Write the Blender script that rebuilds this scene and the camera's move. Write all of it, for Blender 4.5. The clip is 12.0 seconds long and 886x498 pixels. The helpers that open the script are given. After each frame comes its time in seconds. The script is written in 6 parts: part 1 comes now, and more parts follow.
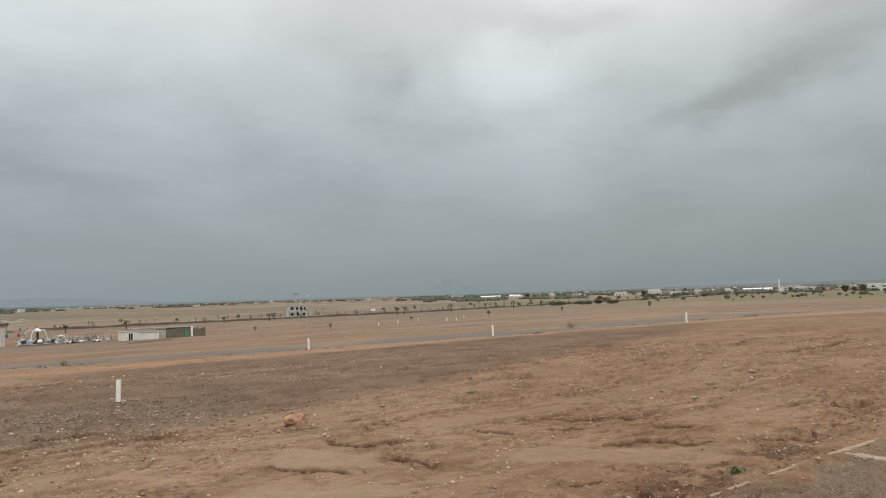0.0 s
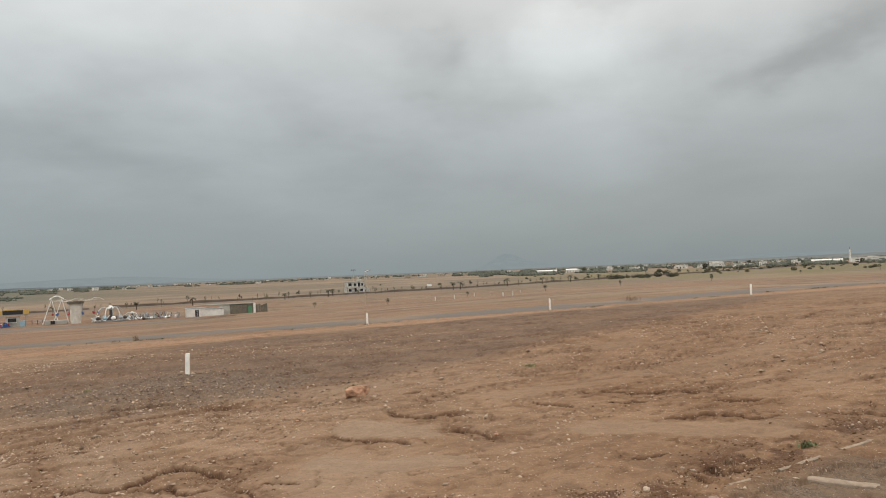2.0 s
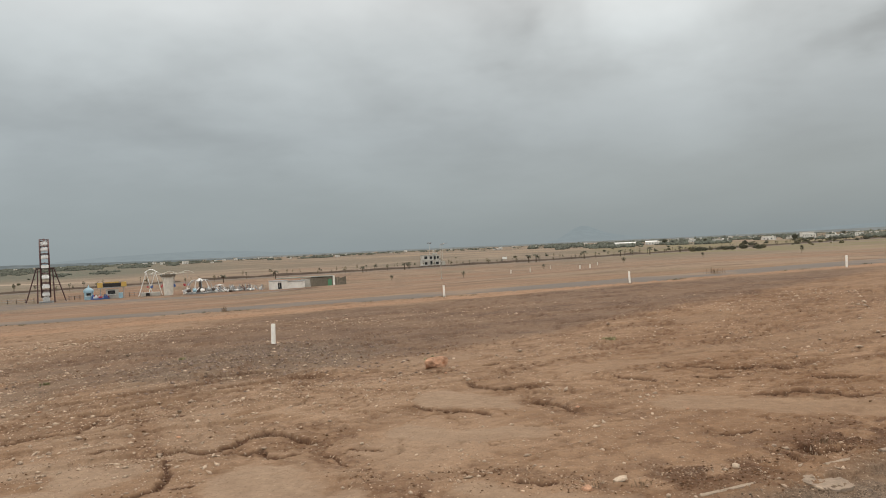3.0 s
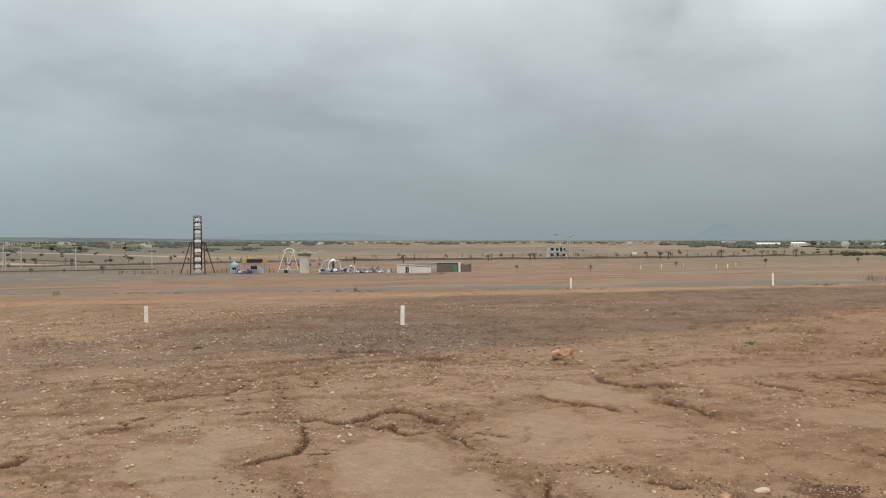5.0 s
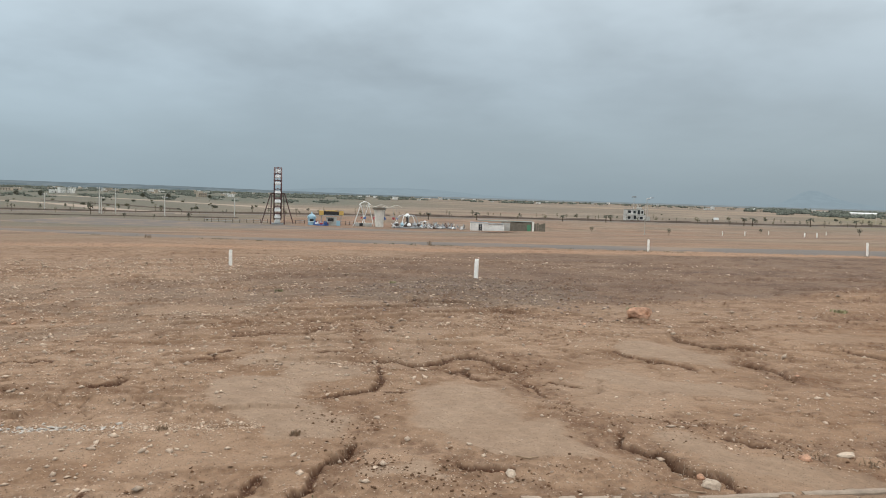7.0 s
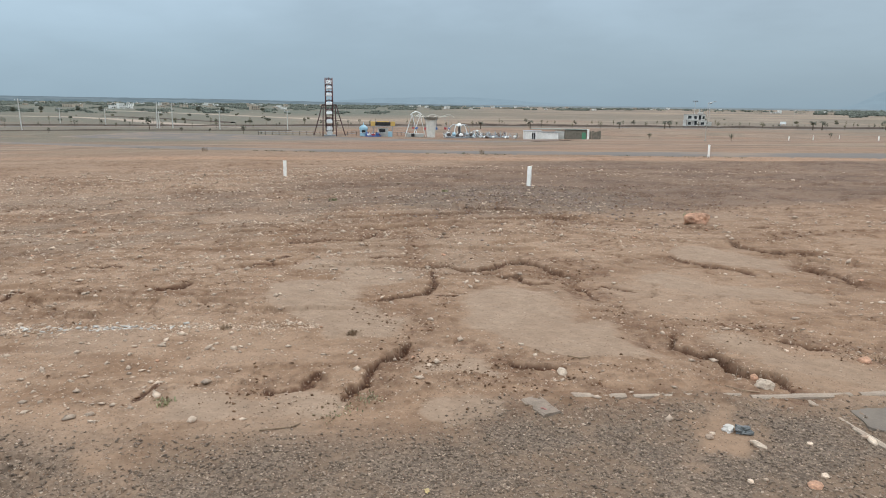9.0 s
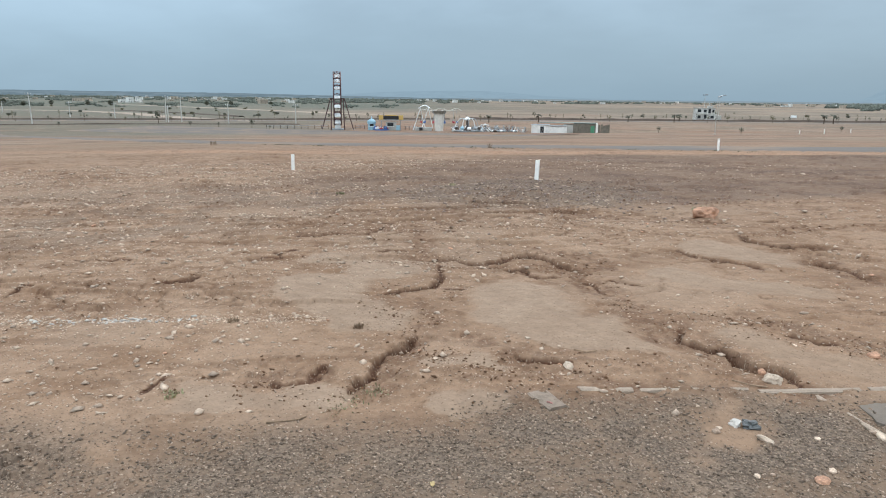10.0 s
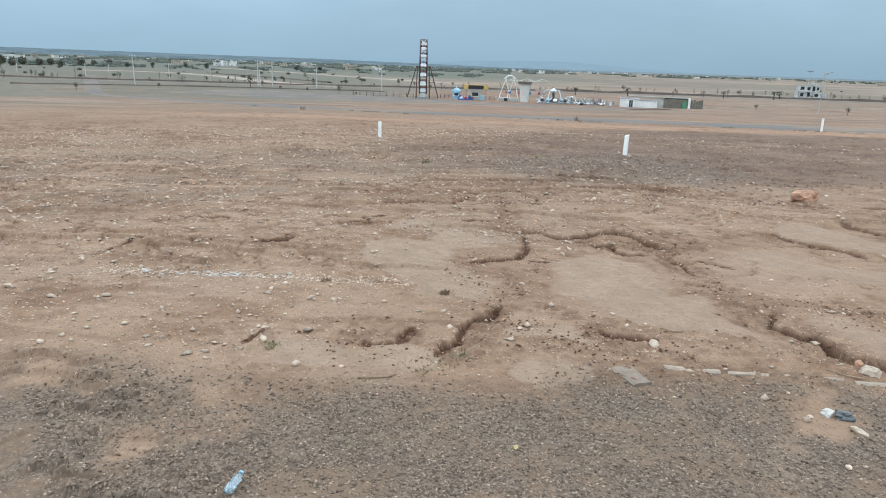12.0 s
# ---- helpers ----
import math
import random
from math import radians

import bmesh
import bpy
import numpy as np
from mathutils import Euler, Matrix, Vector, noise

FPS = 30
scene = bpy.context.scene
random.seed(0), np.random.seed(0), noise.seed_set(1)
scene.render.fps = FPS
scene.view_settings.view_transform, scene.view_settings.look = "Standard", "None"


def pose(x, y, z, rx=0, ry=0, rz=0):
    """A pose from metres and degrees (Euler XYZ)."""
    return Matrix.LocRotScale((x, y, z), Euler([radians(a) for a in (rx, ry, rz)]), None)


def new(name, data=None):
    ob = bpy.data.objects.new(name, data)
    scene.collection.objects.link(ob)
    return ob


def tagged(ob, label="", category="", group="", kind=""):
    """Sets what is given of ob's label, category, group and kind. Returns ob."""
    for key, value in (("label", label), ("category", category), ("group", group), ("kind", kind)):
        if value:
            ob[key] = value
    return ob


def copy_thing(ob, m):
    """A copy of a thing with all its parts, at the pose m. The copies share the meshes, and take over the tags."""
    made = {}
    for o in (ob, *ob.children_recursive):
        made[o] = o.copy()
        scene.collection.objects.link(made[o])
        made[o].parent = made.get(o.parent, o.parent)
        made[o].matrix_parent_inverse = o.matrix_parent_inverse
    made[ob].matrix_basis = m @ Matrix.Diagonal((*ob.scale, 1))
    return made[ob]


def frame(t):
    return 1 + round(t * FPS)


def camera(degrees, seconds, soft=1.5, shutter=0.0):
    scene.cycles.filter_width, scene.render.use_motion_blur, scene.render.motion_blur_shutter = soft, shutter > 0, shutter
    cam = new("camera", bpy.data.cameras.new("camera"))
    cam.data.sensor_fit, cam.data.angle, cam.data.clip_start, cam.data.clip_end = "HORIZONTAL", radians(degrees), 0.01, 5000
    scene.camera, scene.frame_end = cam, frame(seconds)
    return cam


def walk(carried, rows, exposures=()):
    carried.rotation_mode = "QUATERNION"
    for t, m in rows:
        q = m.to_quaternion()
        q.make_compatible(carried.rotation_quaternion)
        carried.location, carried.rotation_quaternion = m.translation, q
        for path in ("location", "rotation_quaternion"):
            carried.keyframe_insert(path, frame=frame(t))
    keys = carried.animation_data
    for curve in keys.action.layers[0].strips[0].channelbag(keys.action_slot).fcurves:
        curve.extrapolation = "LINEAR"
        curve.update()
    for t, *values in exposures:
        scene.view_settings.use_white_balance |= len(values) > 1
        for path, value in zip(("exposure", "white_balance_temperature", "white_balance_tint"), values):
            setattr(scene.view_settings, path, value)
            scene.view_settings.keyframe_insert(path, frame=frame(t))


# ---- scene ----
# ---- camera ----
EYE = 1.65
cam = camera(65.2, 12.0, soft=1.0)
# seconds, x, y, z above the eye's mean height, yaw, pitch, roll
ROWS = [
    (0, 0.119, -0.002, 0.062, 0.00, 3.77, -1.72),
    (0.5, 0.128, -0.003, 0.046, -0.08, 3.10, -2.27),
    (1, 0.131, 0.008, 0.048, 0.17, 3.27, -2.04),
    (1.5, 0.121, 0.013, 0.043, 0.70, 2.62, -2.28),
    (2, 0.097, 0.024, 0.037, 4.64, 1.88, -2.31),
    (2.5, 0.077, 0.038, 0.033, 8.00, 0.46, -2.50),
    (4.5, -0.017, 0.030, 0.013, 19.33, -0.52, -0.93),
    (5, -0.025, 0.016, 0.010, 21.33, -0.73, -0.05),
    (5.5, -0.027, 0.009, 0.002, 21.65, -1.40, -0.02),
    (6, -0.038, 0.023, -0.014, 20.95, -1.57, 0.78),
    (6.5, -0.057, 0.002, -0.044, 25.09, -2.53, 1.52),
    (7, -0.063, -0.022, -0.078, 27.30, -4.31, 1.78),
    (7.5, -0.061, -0.019, -0.109, 28.08, -8.57, 1.49),
    (9.5, -0.059, -0.003, -0.130, 32.06, -11.98, 0.57),
    (10, -0.054, 0.000, -0.132, 32.20, -12.29, 0.65),
    (10.5, -0.057, -0.005, -0.137, 33.01, -12.58, 1.09),
    (11, -0.064, -0.015, -0.139, 35.13, -14.15, 1.17),
    (11.5, -0.076, -0.048, -0.133, 37.38, -14.35, 0.85),
    (12, -0.073, -0.097, -0.128, 38.74, -14.82, 1.93),
]

EXPOSURES = [(0.0, 0.02, 7150, 11), (1.0, 0.02, 7350, 13), (2.5, 0.06, 7450, 13), (5.5, 0.14, 7000, 10), (7.5, 0.27, 6500, 9), (9.5, 0.41, 6050, 7), (12.0, 0.55, 5650, 3)]
walk(cam, [(t, pose(x, y, EYE + z, 90 + pitch, 0, yaw) @ pose(0, 0, 0, 0, 0, roll)) for t, x, y, z, yaw, pitch, roll in ROWS], EXPOSURES)


# ---- node helpers ----
class Nodes:
    """Short hand for building node trees."""

    def __init__(self, tree):
        self.tree = tree
        tree.nodes.clear()

    def add(self, kind):
        return self.tree.nodes.new(kind)

    def put(self, socket, v):
        if isinstance(v, bpy.types.NodeSocket):
            self.tree.links.new(v, socket)
        else:
            socket.default_value = v

    def math(self, op, a, b=0.0, clamp=False):
        n = self.add("ShaderNodeMath")
        n.operation, n.use_clamp = op, clamp
        self.put(n.inputs[0], a)
        self.put(n.inputs[1], b)
        return n.outputs[0]

    def vmath(self, op, a, b):
        n = self.add("ShaderNodeVectorMath")
        n.operation = op
        self.put(n.inputs[0], a)
        self.put(n.inputs[1], b)
        return n.outputs[0]

    def noise(self, vec, scale, detail=4.0, rough=0.55, distort=0.0):
        n = self.add("ShaderNodeTexNoise")
        if vec is not None:
            self.put(n.inputs["Vector"], vec)
        self.put(n.inputs["Scale"], scale)
        self.put(n.inputs["Detail"], detail)
        self.put(n.inputs["Roughness"], rough)
        self.put(n.inputs["Distortion"], distort)
        return n.outputs["Fac"]

    def voronoi(self, vec, scale, out="Distance"):
        n = self.add("ShaderNodeTexVoronoi")
        self.put(n.inputs["Vector"], vec)
        self.put(n.inputs["Scale"], scale)
        return n.outputs[out]

    def span(self, v, a, b, lo=0.0, hi=1.0):
        n = self.add("ShaderNodeMapRange")
        n.interpolation_type = "SMOOTHSTEP"
        self.put(n.inputs[0], v)
        for i, x in enumerate((a, b, lo, hi)):
            self.put(n.inputs[i + 1], x)
        return n.outputs[0]

    def mix(self, fac, a, b, blend="MIX"):
        n = self.add("ShaderNodeMix")
        n.data_type, n.blend_type = "RGBA", blend
        self.put(n.inputs[0], fac)
        self.put(n.inputs[6], (*a, 1) if isinstance(a, tuple) else a)
        self.put(n.inputs[7], (*b, 1) if isinstance(b, tuple) else b)
        return n.outputs[2]

    def attr(self, name):
        n = self.add("ShaderNodeAttribute")
        n.attribute_name = name
        return n.outputs["Fac"]


# ---- sky and sun: overcast, bright veil of cloud ----
CLOUD_BANKS = (
    (-7, 17, 6, 4, 0, 0.34), (-9, 9, 6, 6, 0, 0.12), (-15, 23, 8, 4, 0.1, 0.22), (30, 19, 9, 4, 0, 0.14), (17, 20, 6, 4, 0, 0.10),
    (-9, 21, 6, 1.2, 0.1, -0.24), (3.5, 17.6, 4, 1.4, -0.1, -0.20), (7, 14.5, 4, 1.0, 0.1, -0.10), (-28, 16.3, 9, 2.0, -0.28, -0.34),
    (-22, 14, 5, 2.0, -0.2, -0.16), (-33, 21, 7, 1.6, -0.25, -0.22), (32, 11, 9, 3.5, 0, -0.10), (62, 6, 16, 4.0, 0, 0.30), (35, 14, 4, 2, 0, 0.08),
)
world = bpy.data.worlds.new("overcast_sky")
world.use_nodes = True
scene.world = world
N = Nodes(world.node_tree)
way = N.add("ShaderNodeTexCoord").outputs["Generated"]
sep = N.add("ShaderNodeSeparateXYZ")
N.put(sep.inputs[0], way)
up = N.math("MAXIMUM", sep.outputs[2], 0.0)
# cloud deck: directions laid on a flat ceiling
deck = N.math("ADD", up, 0.24)
comb = N.add("ShaderNodeCombineXYZ")
N.put(comb.inputs[0], N.math("DIVIDE", sep.outputs[0], deck))
N.put(comb.inputs[1], N.math("DIVIDE", sep.outputs[1], deck))
N.put(comb.inputs[2], 0.37)
big = N.noise(comb.outputs[0], 0.55, 2.0, 0.45)
mid = N.noise(comb.outputs[0], 2.0, 4.0, 0.52, 0.1)
soft = N.noise(way, 1.6, 2.0, 0.4)
cloud = N.math("ADD", N.math("MULTIPLY", big, 0.36), N.math("ADD", N.math("MULTIPLY", mid, 0.40), N.math("MULTIPLY", soft, 0.24)))
contrast = N.span(up, 0.02, 0.24, 0.15, 1.0)
ramp = N.add("ShaderNodeValToRGB")
N.put(ramp.inputs[0], up)
el = ramp.color_ramp.elements
el[0].position, el[0].color = 0.0, (0.243, 0.314, 0.362, 1)
el[1].position, el[1].color = 1.0, (1.35, 1.40, 1.45, 1)
for p, c in ((0.06, (0.268, 0.342, 0.396)), (0.16, (0.318, 0.392, 0.452)), (0.28, (0.418, 0.496, 0.558)), (0.40, (0.55, 0.615, 0.675)), (0.6, (0.97, 1.0, 1.03))):
    e = el.new(p)
    e.color = (*c, 1)
light = N.span(cloud, 0.36, 0.64, -0.17, 0.19)
# the larger banks and breaks of the cloud deck: bearing to the left and elevation, spread, tilt and weight
turn_l = N.math("MULTIPLY", N.math("ARCTAN2", N.math("MULTIPLY", sep.outputs[0], -1.0), sep.outputs[1]), 57.296)
lift = N.math("MULTIPLY", N.math("ARCSINE", sep.outputs[2]), 57.296)
turn_l = N.math("ADD", turn_l, N.math("MULTIPLY", N.math("SUBTRACT", N.noise(way, 5.0, 4.0, 0.55), 0.5), 16.0))
lift = N.math("ADD", lift, N.math("MULTIPLY", N.math("SUBTRACT", N.noise(comb.outputs[0], 3.4, 4.0, 0.55), 0.5), 6.0))
for at, el_at, wide, tall, tilt, weight in CLOUD_BANKS:
    dx = N.math("SUBTRACT", turn_l, at)
    dy = N.math("SUBTRACT", N.math("SUBTRACT", lift, el_at), N.math("MULTIPLY", dx, tilt))
    q = N.math("ADD", N.math("POWER", N.math("ABSOLUTE", N.math("DIVIDE", dx, wide)), 2.0), N.math("POWER", N.math("ABSOLUTE", N.math("DIVIDE", dy, tall)), 2.0))
    light = N.math("ADD", light, N.math("MULTIPLY", N.math("EXPONENT", N.math("MULTIPLY", q, -1.0)), weight))
gain = N.math("ADD", 1.0, N.math("MULTIPLY", light, contrast))
# the veil is thinner towards the left
gain = N.math("MULTIPLY", gain, N.math("SUBTRACT", 0.97, N.math("MULTIPLY", sep.outputs[0], 0.15)))
# and brighter behind the camera: added unseen, to light faces turned to it
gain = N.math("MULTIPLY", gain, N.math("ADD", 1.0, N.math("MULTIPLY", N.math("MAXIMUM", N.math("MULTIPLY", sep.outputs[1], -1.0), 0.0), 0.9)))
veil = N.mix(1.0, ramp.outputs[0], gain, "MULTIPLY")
sky = N.add("ShaderNodeTexSky")
sky.sky_type, sky.sun_disc, sky.dust_density = "NISHITA", False, 4.0
sky.sun_elevation, sky.sun_rotation = radians(48), radians(20)
both = N.mix(0.94, N.mix(1.0, sky.outputs[0], (0.10, 0.10, 0.10), "MULTIPLY"), veil)
bg = N.add("ShaderNodeBackground")
N.put(bg.inputs[0], both)
N.put(bg.inputs[1], 1.0)
N.put(N.add("ShaderNodeOutputWorld").inputs[0], bg.outputs[0])

sun = new("sun", bpy.data.lights.new("sun", "SUN"))
sun.data.energy, sun.data.angle, sun.data.color = 0.6, radians(35), (1.0, 0.96, 0.90)
sun.matrix_world = pose(0, 0, 60, 42, 0, -20 + 180)


# ---- materials ----
def material(name):
    m = bpy.data.materials.new(name)
    m.use_nodes = True
    n = Nodes(m.node_tree)
    b = n.add("ShaderNodeBsdfPrincipled")
    n.put(n.add("ShaderNodeOutputMaterial").inputs[0], b.outputs[0])
    return m, n, b


def plain(name, colour, rough=0.7, metal=0.0, vary=0.25, scale=3.0, bump=0.0, each=0.15):
    """Paint, concrete, metal or leaves: two scales of stain and grain, and a little difference from piece to piece."""
    m, n, b = material(name)
    pos = n.add("ShaderNodeTexCoord").outputs["Object"]
    coarse, fine = n.noise(pos, scale, 4.0), n.noise(pos, scale * 9, 3.0)
    rnd = n.add("ShaderNodeObjectInfo").outputs["Random"]
    isl = n.add("ShaderNodeNewGeometry").outputs["Random Per Island"]
    v = n.math("ADD", n.math("MULTIPLY", coarse, 0.6), n.math("MULTIPLY", fine, 0.4))
    v = n.span(v, 0.3, 0.7, 1 - vary, 1 + vary)
    w = n.math("ADD", n.math("MULTIPLY", rnd, each), n.math("MULTIPLY", isl, each))
    v = n.math("MULTIPLY", v, n.math("ADD", w, 1 - each))
    n.put(b.inputs["Base Color"], n.mix(1.0, colour, v, "MULTIPLY"))
    n.put(b.inputs["Roughness"], n.span(fine, 0.2, 0.8, rough - 0.1, min(1.0, rough + 0.1)))
    n.put(b.inputs["Metallic"], metal)
    b.inputs["Specular IOR Level"].default_value = 0.2 if rough > 0.8 else 0.5
    if bump:
        k = n.add("ShaderNodeBump")
        n.put(k.inputs["Strength"], bump)
        n.put(k.inputs["Distance"], 0.01)
        n.put(k.inputs["Height"], fine)
        n.put(b.inputs["Normal"], k.outputs[0])
    return m


def soil_material():
    m, n, b = material("washed_soil")
    pos = n.add("ShaderNodeNewGeometry").outputs["Position"]
    flat = n.vmath("MULTIPLY", pos, (1, 1, 0))
    huge = n.noise(n.vmath("MULTIPLY", flat, (0.7, 1.6, 0)), 0.016, 5.0, 0.6)
    big = n.noise(flat, 0.33, 5.0, 0.6, 0.5)
    mid = n.noise(flat, 2.4, 6.0, 0.62, 0.3)
    fine = n.noise(pos, 30.0, 5.0, 0.7)
    grit = n.voronoi(flat, 85.0, "Color")
    streak = n.noise(n.vmath("MULTIPLY", flat, (0.35, 2.0, 0)), 1.3, 5.0, 0.6)
    col = n.mix(n.span(big, 0.35, 0.65), (0.240, 0.148, 0.090), (0.315, 0.208, 0.135))
    col = n.mix(n.span(mid, 0.48, 0.70, 0, 0.55), col, (0.175, 0.098, 0.055))
    col = n.mix(n.span(streak, 0.55, 0.72, 0, 0.5), col, (0.335, 0.225, 0.148))
    turned = n.add("ShaderNodeVectorRotate")
    turned.rotation_type = "Z_AXIS"
    n.put(turned.inputs["Vector"], flat)
    turned.inputs["Angle"].default_value = radians(-35)
    strip = n.noise(n.vmath("MULTIPLY", turned.outputs[0], (0.5, 2.2, 0)), 1.1, 6.0, 0.65, 0.4)
    col = n.mix(n.span(strip, 0.50, 0.64, 0, 0.65), col, (0.160, 0.089, 0.050))
    col = n.mix(n.attr("pan"), col, n.mix(n.span(mid, 0.3, 0.7), (0.265, 0.180, 0.120), (0.315, 0.222, 0.153)))
    # redder, darker earth on the higher ground east of the rills, partly painted-in vignetting
    part_of = n.add("ShaderNodeSeparateXYZ")
    n.put(part_of.inputs[0], n.vmath("ADD", flat, n.vmath("MULTIPLY", n.add("ShaderNodeTexNoise").outputs["Color"], (1.5, 0, 0))))
    col = n.mix(n.span(part_of.outputs[0], -1.5, 3.5, 0, 0.9), col, n.mix(1.0, col, (0.90, 0.83, 0.76), "MULTIPLY"))
    # far land: plough land, dry grass and red earth
    far = n.mix(n.span(huge, 0.42, 0.58), (0.245, 0.138, 0.085), (0.265, 0.190, 0.130))
    far = n.mix(n.span(n.noise(flat, 0.030, 6.0, 0.65), 0.50, 0.60, 0, 0.75), far, (0.180, 0.150, 0.100))
    far = n.mix(n.span(n.noise(flat, 0.085, 6.0, 0.68, 0.5), 0.50, 0.58, 0, 0.75), far, (0.135, 0.088, 0.062))
    far = n.mix(n.span(n.noise(turned.outputs[0], 0.05, 5.0, 0.65), 0.56, 0.66, 0, 0.8), far, (0.320, 0.222, 0.148))
    far = n.mix(n.span(n.noise(flat, 0.45, 5.0, 0.7), 0.50, 0.62, 0, 0.5), far, (0.150, 0.095, 0.065))
    lines = n.noise(n.vmath("MULTIPLY", flat, (0.05, 0.55, 0)), 1.0, 5.0, 0.65, 0.3)
    far = n.mix(n.span(lines, 0.56, 0.64, 0, 0.7), far, (0.150, 0.098, 0.068))
    far = n.mix(n.span(lines, 0.36, 0.44, 0.75, 0), far, (0.345, 0.240, 0.165))
    dry = n.mix(n.span(n.noise(flat, 0.02, 6.0, 0.66), 0.42, 0.58), (0.190, 0.152, 0.112), (0.262, 0.205, 0.150))
    dry = n.mix(n.span(n.noise(flat, 0.009, 4.0, 0.6), 0.52, 0.62, 0, 0.7), dry, (0.235, 0.155, 0.105))
    dry = n.mix(n.span(n.noise(flat, 0.0045, 4.0, 0.6, 0.5), 0.46, 0.54, 0, 0.75), dry, (0.150, 0.125, 0.092))
    dry = n.mix(n.span(n.noise(turned.outputs[0], 0.0032, 4.0, 0.6, 0.5), 0.52, 0.60, 0, 0.7), dry, (0.300, 0.220, 0.155))
    far = n.mix(n.math("MULTIPLY", n.attr("wide"), 0.9), far, dry)
    col = n.mix(n.attr("far"), col, far)
    col = n.mix(n.math("MULTIPLY", n.attr("green"), n.span(n.noise(flat, 0.02, 5.0, 0.6), 0.40, 0.55, 0, 0.8)), col, (0.165, 0.150, 0.070))
    col = n.mix(n.math("MULTIPLY", n.attr("grove"), n.span(n.noise(flat, 0.012, 5.0, 0.65), 0.30, 0.50, 0.3, 1.0)), col, (0.120, 0.122, 0.092))
    # grey crusted silt, chippings, and raw earth darkened with the rills' shade
    col = n.mix(n.math("MULTIPLY", n.attr("sand"), 0.85), col, (0.345, 0.205, 0.125))
    silt = n.mix(n.span(n.noise(flat, 0.9, 5.0, 0.65, 0.4), 0.35, 0.65), (0.124, 0.076, 0.050), (0.186, 0.120, 0.080))
    col = n.mix(n.attr("silt"), col, silt)
    gsep = n.add("ShaderNodeSeparateColor")
    n.put(gsep.inputs[0], grit)
    chips = n.mix(gsep.outputs[0], (0.085, 0.060, 0.043), (0.215, 0.158, 0.114))
    chips = n.mix(n.span(mid, 0.46, 0.60, 0, 0.85), chips, (0.190, 0.128, 0.085))
    col = n.mix(n.attr("gravel"), col, chips)
    col = n.mix(n.math("MULTIPLY", n.attr("wash"), n.span(n.noise(flat, 11.0, 5.0, 0.7), 0.40, 0.62, 0.05, 0.8)), col, n.mix(fine, (0.150, 0.086, 0.050), (0.265, 0.165, 0.105)))
    # near-black brown puts the shade of grooves and scarp feet into the colour
    raw_shade = n.mix(fine, (0.036, 0.016, 0.009), (0.128, 0.062, 0.034))
    col = n.mix(n.attr("cut"), col, raw_shade)
    # single grains: pale grit, dark crumbs
    keep = n.math("MULTIPLY", n.math("ADD", n.attr("pan"), n.attr("far"), True), 0.14)
    lumps = 0.0
    for size, thr, pale, dark, wide in ((42.0, 0.79, (0.44, 0.345, 0.262), (0.30, 0.21, 0.145), 0.30), (75.0, 0.72, (0.115, 0.062, 0.036), (0.20, 0.125, 0.080), 0.36), (120.0, 0.66, (0.36, 0.27, 0.195), (0.10, 0.060, 0.038), 0.40)):
        vor = n.add("ShaderNodeTexVoronoi")
        n.put(vor.inputs["Vector"], flat)
        n.put(vor.inputs["Scale"], size)
        vs = n.add("ShaderNodeSeparateColor")
        n.put(vs.inputs[0], vor.outputs["Color"])
        has = n.math("MULTIPLY", n.math("GREATER_THAN", vs.outputs[0], n.math("ADD", keep, thr)), n.span(vor.outputs["Distance"], wide * 0.7, wide, 1.0, 0.0))
        col = n.mix(has, col, n.mix(vs.outputs[1], pale, dark))
        lumps = n.math("ADD", lumps, n.math("MULTIPLY", has, 30.0 / size))
    col = n.mix(1.0, col, n.math("MULTIPLY", n.span(fine, 0.28, 0.72, 0.90, 1.09), n.span(n.noise(pos, 9.0, 5.0, 0.65), 0.3, 0.7, 0.90, 1.09)), "MULTIPLY")
    n.put(b.inputs["Base Color"], col)
    n.put(b.inputs["Roughness"], n.span(mid, 0.3, 0.7, 0.82, 0.97))
    b.inputs["Specular IOR Level"].default_value = 0.2
    k = n.add("ShaderNodeBump")
    n.put(k.inputs["Strength"], 0.5)
    n.put(k.inputs["Distance"], 0.008)
    n.put(k.inputs["Height"], n.math("ADD", n.math("ADD", n.math("MULTIPLY", fine, 0.6), lumps), n.math("MULTIPLY", gsep.outputs[0], n.attr("gravel"))))
    n.put(b.inputs["Normal"], k.outputs[0])
    return m


# ---- lie of the land ----
def value_noise(x, y, seed=0):
    """Smooth noise from 0 to 1 on arrays."""
    xi, yi = np.floor(x).astype(np.int64), np.floor(y).astype(np.int64)
    fx, fy = x - xi, y - yi
    fx, fy = fx * fx * (3 - 2 * fx), fy * fy * (3 - 2 * fy)

    def rnd(i, j):
        h = (i * 374761393 + j * 668265263 + seed * 974634777) & 0xFFFFFFFF
        h = ((h ^ (h >> 13)) * 1274126177) & 0xFFFFFFFF
        return ((h ^ (h >> 16)) & 0xFFFF) / 65535.0

    a = rnd(xi, yi) * (1 - fx) + rnd(xi + 1, yi) * fx
    b = rnd(xi, yi + 1) * (1 - fx) + rnd(xi + 1, yi + 1) * fx
    return a * (1 - fy) + b * fy


def fractal(x, y, octaves=4, seed=0):
    total, amp, norm = 0.0, 1.0, 0.0
    for o in range(octaves):
        c, s = math.cos(o * 1.1), math.sin(o * 1.1)
        total = total + amp * value_noise((x * c - y * s) * 2 ** o, (x * s + y * c) * 2 ** o, seed + o)
        norm += amp
        amp *= 0.5
    return total / norm


def smooth(v, a, b):
    u = np.clip((v - a) / (b - a), 0, 1)
    return u * u * (3 - 2 * u)


